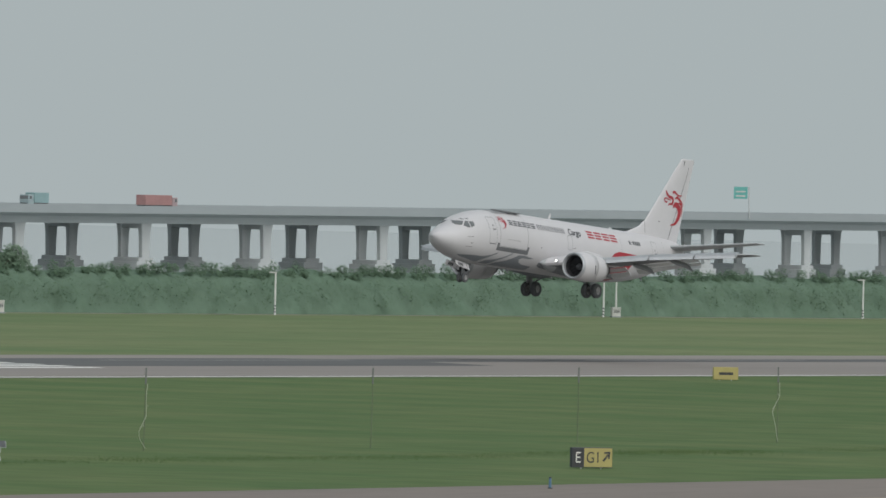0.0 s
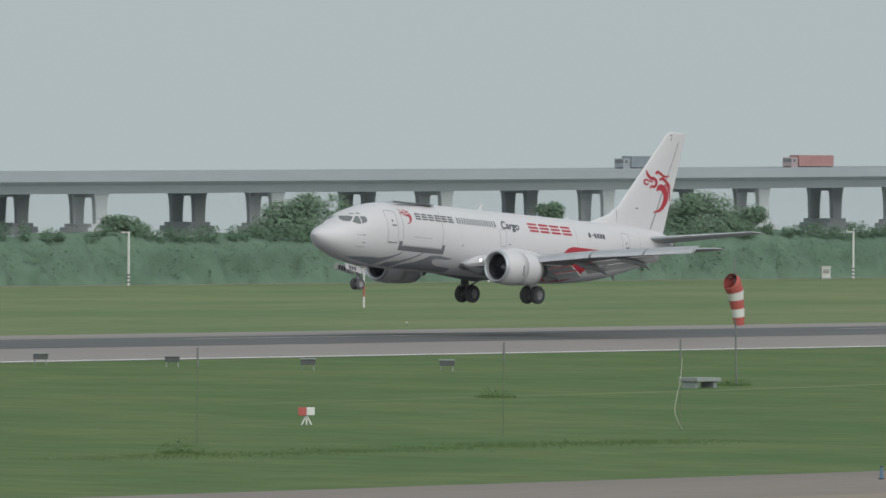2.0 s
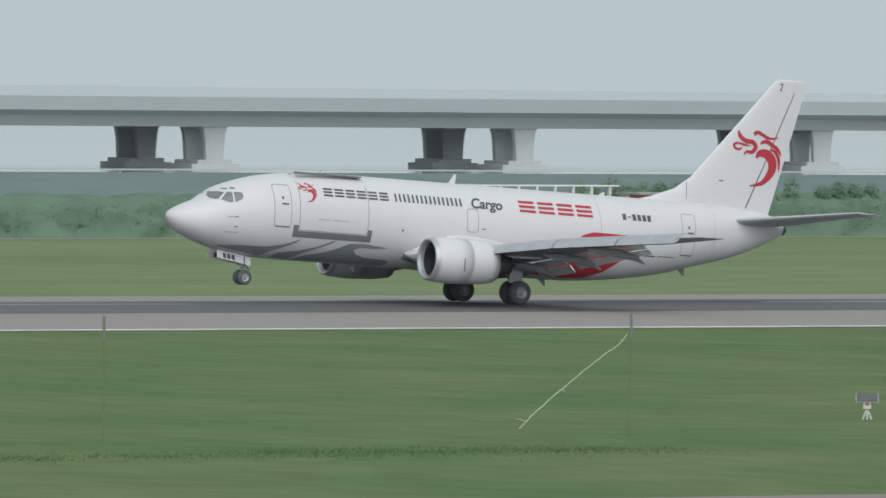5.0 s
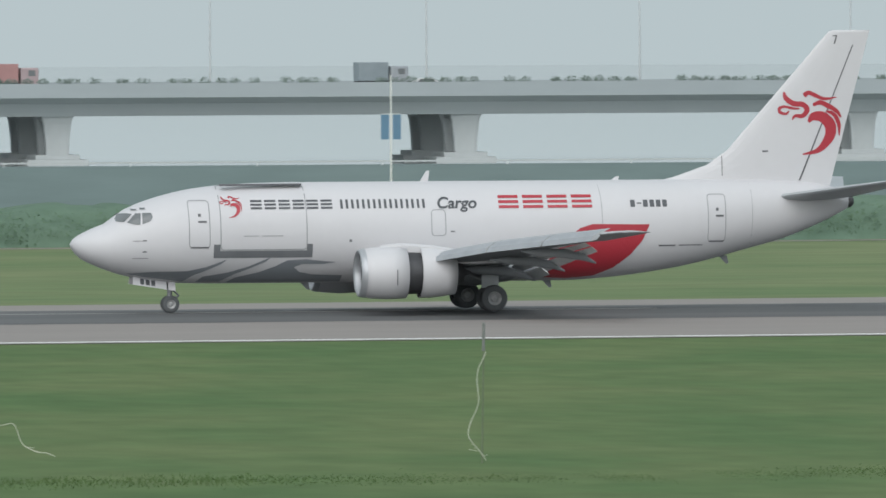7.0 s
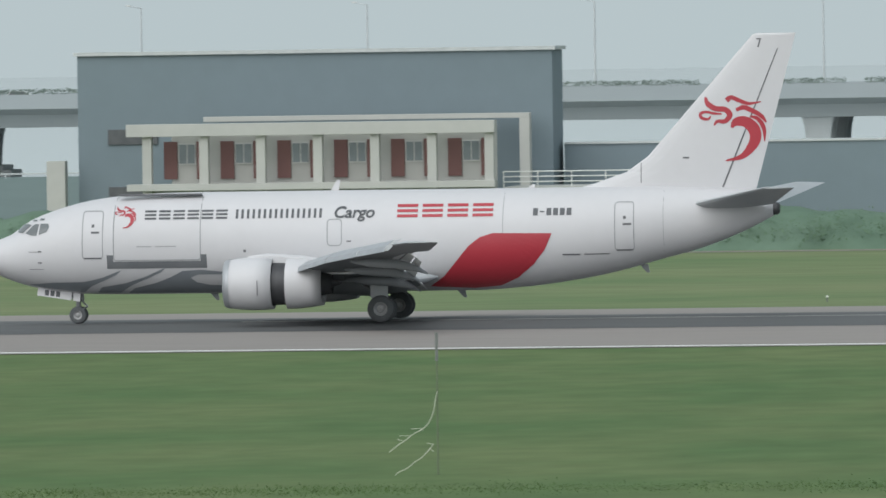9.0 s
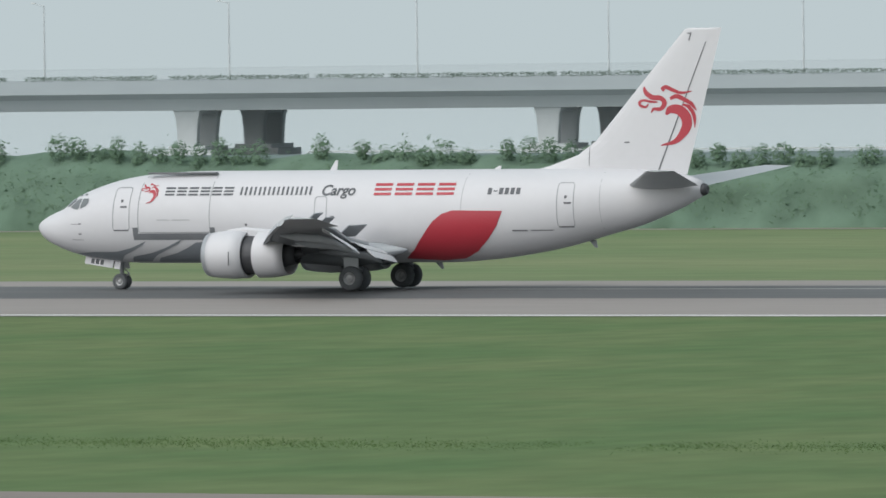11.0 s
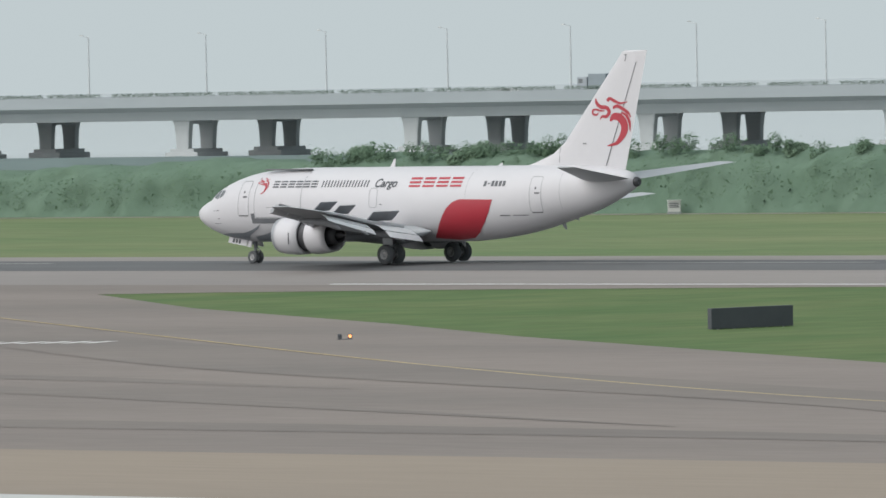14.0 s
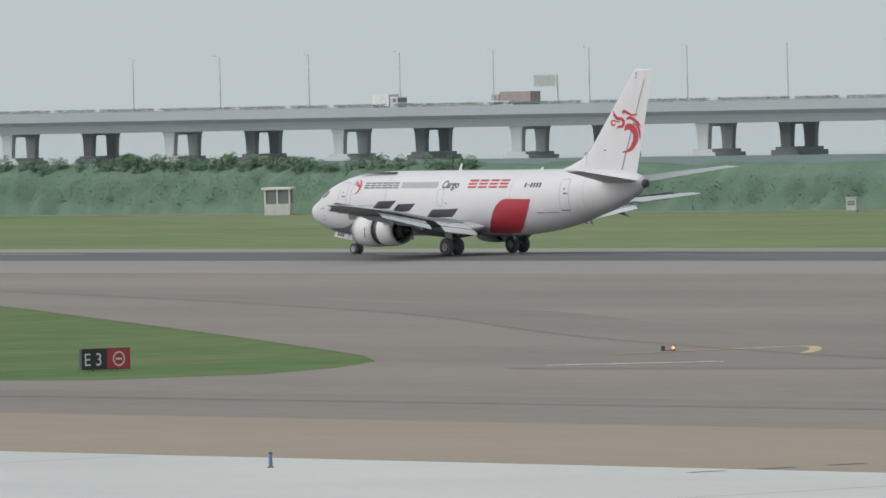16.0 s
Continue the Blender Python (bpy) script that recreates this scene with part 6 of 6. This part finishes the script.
t = thing("radome_box", "small white instrument box with a dark vane", "box", pose(266.8, 465.2, 0, 0, 0, -30))
part("body", box(bmesh.new(), (-0.45, -0.3, 0.3), (0.45, 0.3, 1.35), 0.05), M_box, t)
part("leg", rod(bmesh.new(), (0, 0, -0.05), (0, 0, 0.35), 0.12, None, 8), M_pole, t)
part("vane", rod(bmesh.new(), (0.1, 0, 1.3), (0.7, 0, 1.75), 0.06, 0.12, 6), M_pole_dark, t)

t = thing("banded_pole", "thin red and white banded pole with a dark lamp head", "pole", pose(533.6, 476.6, 0))
for k in range(4):
    part("band", rod(bmesh.new(), (0, 0, 0.8 * k - (0.05 if k == 0 else 0)), (0, 0, 0.8 * (k + 1)), 0.075 - 0.008 * k, 0.067 - 0.008 * k, 8), M_red_white_r if k == 1 or k == 3 else M_red_white_w, t)
part("lamp_head", box(bmesh.new(), (-0.16, -0.1, 3.18), (0.16, 0.1, 3.42), 0.03), M_pole_dark, t)
for x0, y0, turn in ((325.5, 534.5, -16), (326.2, 533.2, 6)):
    t = thing("plank", "pale weathered plank lying on the far verge", "plank", pose(x0, y0, 0, 0, 0, turn), "planks on the verge")
    part("board", box(bmesh.new(), (0, 0, 0.01), (2.6, 0.3, 0.11), 0.01), M_box, t)
for x, y in ((319.2, 556), (321.0, 556)):
    t = thing("red_marker_lamp", "small red ball lamp on a stub in the far grass", "lamp", pose(x, y, 0), "red marker lamps")
    part("stub", rod(bmesh.new(), (0, 0, -0.05), (0, 0, 0.2), 0.06, None, 8), M_box, t)
    part("dome", lathe(bmesh.new(), [(-0.2, 0.02), (-0.15, 0.13), (0.0, 0.2), (0.15, 0.13), (0.2, 0.02)], (0, 0, 0.36), 12, "y"), M_red_white_r, t, "red lamp dome", True)
# white open lattice fence structure
t = thing("lattice_screen", "white steel lattice screen on the far verge", "screen", pose(313.1, 541, 0, 0, 0, -3))
for z in (0.15, 1.4, 2.4, 3.5):
    part("rail", box(bmesh.new(), (0, 0, z), (9.8, 0.1, z + 0.1)), M_red_white_w, t)
for i in range(8):
    part("upright", box(bmesh.new(), (i * 1.3, -0.04, 0), (i * 1.3 + 0.1, 0.06, 3.6)), M_red_white_w, t)
    part("strut", rod(bmesh.new(), (i * 1.3 + 0.05, 0.1, 3.4), (i * 1.3 + 0.05, 1.8, 0.0), 0.05, None, 6), M_red_white_w, t)
part("end_panel", box(bmesh.new(), (-0.9, 0, 0), (0.0, 1.6, 3.6), 0.03), M_box, t)
part("mesh_panel", box(bmesh.new(), (0.1, 0.05, 0.3), (9.6, 0.07, 1.35)), M_box, t)

# banner poles beyond the hedge
for x in (589.2, 538.0, 467.6, 122.9, -34.1):
    t = thing("banner_pole", "white pole carrying a double blue banner", "banner pole", pose(x, 604, 0, 0, 0, -math.degrees(math.atan2(x, 604))), "banner poles")
    part("pole", rod(bmesh.new(), (0, 0, -0.1), (0, 0, 9.0 if x > 0 else 8.7), 0.07, 0.05, 8), M_red_white_w, t)
    for sd in (-1, 1) if x > 0 else ():
        part("banner", box(bmesh.new(), (min(sd * 0.12, sd * 0.62), -0.03, 5.0), (max(sd * 0.12, sd * 0.62), 0.03, 6.55), 0.01), M_blue, t, "blue banner panel")
    part("bracket", box(bmesh.new(), (-0.6, -0.02, 6.55), (0.6, 0.02, 6.62)), M_pole, t)
for x in (-39.5, -31.8, -24.6, -92.5):
    t = thing("yard_lamp", "slender pole with a small lamp by the shore building", "lamp post", pose(x, 586, 0), "yard lamps")
    part("pole", rod(bmesh.new(), (0, 0, -0.1), (0, 0, 5.0), 0.06, 0.045, 6), M_red_white_w, t)
    part("lamp_head", box(bmesh.new(), (-0.15, -0.1, 4.95), (0.15, 0.1, 5.15), 0.03), M_box_dark, t)

# road signs over the viaduct
for x, w, h, z0, mat, lab in ((1108.5, 2.9, 2.6, 9.9, M_teal, "teal road sign on a mast over the viaduct"), (1971, 3.2, 2.8, 14.4, M_teal, "teal road sign on a mast over the viaduct"), (-1326.7, 3.7, 2.0, 9.3, M_box, "pale road sign on a bent mast over the viaduct")):
    t = thing("road_sign", lab, "road sign", pose(x, via_y(x) - 7.0, 0, 0, 0, -math.degrees(math.atan2(x, 1150))), "viaduct road signs")
    part("board", box(bmesh.new(), (-w / 2, -0.06, z0), (w / 2, 0.06, z0 + h), 0.02), mat, t)
    for k in range(2):
        part("text_bar", box(bmesh.new(), (-w / 2 + 0.5, -0.075, z0 + 0.5 + 1.0 * k), (w / 2 - 0.5, -0.062, z0 + 0.85 + 1.0 * k)), M_box, t)
    part("mast", rod(bmesh.new(), (w / 2 + 0.5, 0.2, deck_z(x) - 0.6), (w / 2 + 0.3, 0.2, z0 + h), 0.16, None, 8), M_pole, t)
    part("arm", rod(bmesh.new(), (-w / 2, 0.15, z0 + h * 0.6), (w / 2 + 0.4, 0.15, z0 + h * 0.6), 0.09, None, 8), M_pole, t)

# guard hut on the far verge
t = thing("guard_hut", "small glazed white guard hut on the far verge", "hut", pose(-657, 521.6, 0, 0, 0, 40))
part("base_wall", box(bmesh.new(), (-1.1, -0.9, 0), (1.1, 0.9, 0.95), 0.02), M_box, t)
part("roof", box(bmesh.new(), (-1.3, -1.1, 2.15), (1.3, 1.1, 2.35), 0.04), M_red_white_w, t)
for x in (-1.05, 0.0, 1.05):
    for y in (-0.85, 0.85):
        part("corner_post", box(bmesh.new(), (x - 0.06, y - 0.06, 0.95), (x + 0.06, y + 0.06, 2.16)), M_red_white_w, t)
part("glazing", box(bmesh.new(), (-0.98, -0.8, 0.96), (0.98, 0.8, 2.14)), M_window, t)

# runway guard lamps: a pair, one of them lit
for x, y, turn in ((-277.3, 293.2, 42), (-306.3, 263.2, 48)):
    t = thing("guard_lamp", "pair of low runway guard lamps, one glowing amber", "lamp", pose(x, y, 0, 0, 0, turn), "runway guard lamps")
    part("base", box(bmesh.new(), (-0.3, -0.07, 0), (0.3, 0.07, 0.05), 0.02), M_box_dark, t)
    for dx, mat in ((-0.2, M_sign_back), (0.22, M_amber)):
        part("housing", box(bmesh.new(), (dx - 0.085, -0.06, 0.05), (dx + 0.085, 0.08, 0.24), 0.02), M_box_dark, t)
        part("lens", lathe(bmesh.new(), [(-0.075, 0.01), (-0.075, 0.06), (-0.05, 0.07)], (dx, 0, 0.15), 14, "y"), mat, t)
# taxiway edge markers and small lights
for x, y in ((335.8, 219.2), (-228.3, 180.7), (269.5, 216.5), (144, 214.7)):
    t = thing("edge_marker", "short dark cylindrical taxiway edge marker", "marker", pose(x, y, 0.02), "edge markers")
    part("tube", rod(bmesh.new(), (0, 0, 0), (0, 0, 0.42), 0.06, 0.05, 10), M_blue, t)
    part("cap", rod(bmesh.new(), (0, 0, 0.42), (0, 0, 0.47), 0.07, 0.04, 10), M_sign_black, t)
    part("foot", rod(bmesh.new(), (0, 0, 0), (0, 0, 0.04), 0.1, None, 10), M_sign_black, t)
for x, y, z in ((-207.2, 247, 0.02), (-169.8, 230.6, 0.02), (-129.7, 220.2, 0.02), (480, 425, 0.02), (430, 424, 0.02), (360, 424, 0.02), (22, 424, 0.02), (-40, 424, 0.02), (-254, 428, 0.02), (-308, 424, 0.02)):
    t = thing("edge_light", "small pale elevated edge light", "light", pose(x, y, z), "edge lights")
    part("stem", rod(bmesh.new(), (0, 0, 0), (0, 0, 0.22), 0.03, None, 6), M_pole_dark, t)
    part("dome", lathe(bmesh.new(), [(-0.05, 0.01), (-0.05, 0.05), (0.05, 0.05), (0.05, 0.01)], (0, 0, 0.22), 10, "x"), M_sign_text, t)



# ---- everything that moves ----
FLIGHT = [  # seconds, place of the main gear along the runway, height, nose-up degrees
    (0.0, 596.48, 4.77, 4.49),
    (0.5, 559.58, 3.77, 4.78),
    (1.0, 522.35, 2.95, 4.78),
    (1.5, 484.92, 2.48, 4.43),
    (2.0, 447.42, 2.09, 4.08),
    (2.5, 409.95, 1.54, 4.43),
    (3.0, 372.57, 0.96, 5.06),
    (3.5, 335.37, 0.65, 5.18),
    (4.0, 298.38, 0.40, 4.87),
    (4.5, 261.64, 0.24, 4.42),
    (4.7, 247.02, 0.15, 4.30),
    (5.2, 210.63, 0.09, 3.30),
    (5.7, 174.61, 0.05, 2.00),
    (6.2, 138.92, 0.02, 0.70),
    (6.8, 96.49, 0.00, 0.00),
    (7.0, 82.49, 0.00, 0.00),
    (7.5, 47.74, 0.00, 0.00),
    (8.0, 13.38, 0.00, 0.00),
    (8.5, -20.58, 0.00, 0.00),
    (9.0, -54.11, 0.00, 0.00),
    (9.2, -67.40, 0.00, 0.00),
    (9.7, -100.31, 0.00, 0.00),
    (10.2, -132.75, 0.00, 0.00),
    (10.7, -164.70, 0.00, 0.00),
    (11.3, -202.35, 0.00, 0.00),
    (11.5, -214.73, 0.00, 0.00),
    (12.0, -245.30, 0.00, 0.00),
    (12.5, -275.31, 0.00, 0.00),
    (13.0, -304.74, 0.00, 0.00),
    (13.5, -333.59, 0.00, 0.00),
    (14.0, -361.87, 0.00, 0.00),
    (14.5, -389.59, 0.00, 0.00),
    (15.0, -416.77, 0.00, 0.00),
    (15.5, -443.47, 0.00, 0.00),
    (16.0, -469.75, 0.00, 0.00),
]
OLEO = [  # seconds, how far the gear legs hang down
    (0.0, 0.26),
    (0.5, 0.26),
    (1.0, 0.26),
    (1.5, 0.26),
    (2.0, 0.26),
    (2.5, 0.26),
    (3.0, 0.26),
    (3.5, 0.26),
    (4.0, 0.26),
    (4.5, 0.24),
    (4.7, 0.15),
    (5.2, 0.09),
    (5.7, 0.05),
    (6.2, 0.02),
    (6.8, 0.00),
    (16.0, 0.00),
]


def crab(t):
    """How far the nose still points off the runway before it is brought straight."""
    return float(np.interp(t, (0, 4.7, 6.8, 16), (1, 1, 0, 0)))


def motions():
    walk(jet, [(t, pose(x + float(np.interp(t, (0, 4.7, 7, 8.5, 11.5), (0.27, 0.27, 0.2, 0.12, 0))), LINE, CROWN + 0.03 + z, 0, p, -0.95 * crab(t))) for t, x, z, p in FLIGHT])
    for sp, hinge, yaw in SPOILERS:
        walk(sp, [(t, pose(*hinge, 0, a, -yaw)) for t, a in ((0, 7), (9.3, 7), (9.8, -16), (10.4, -42), (16, -42))])
    for g in OLEOS:
        walk(g, [(t, pose(0, 0, -d)) for t, d in OLEO])
    for sl in SLEEVES:
        walk(sl, [(t, pose(d, 0, 0)) for t, d in ((0, 0), (5.0, 0), (5.6, 0.3), (6.2, 0.55), (8, 0.55), (16, 0.55))])
    for t, x0, speed, lane in TRAFFIC:
        rows = []
        for k in range(0, 17, 2):
            x = x0 + speed * k
            turn = math.degrees(math.atan(0.062)) if x > 0 else 0
            rows.append((k, pose(x, via_y(x) + lane, deck_z(x) - 0.56, 0, 0, turn)))
        walk(t, rows)


motions()
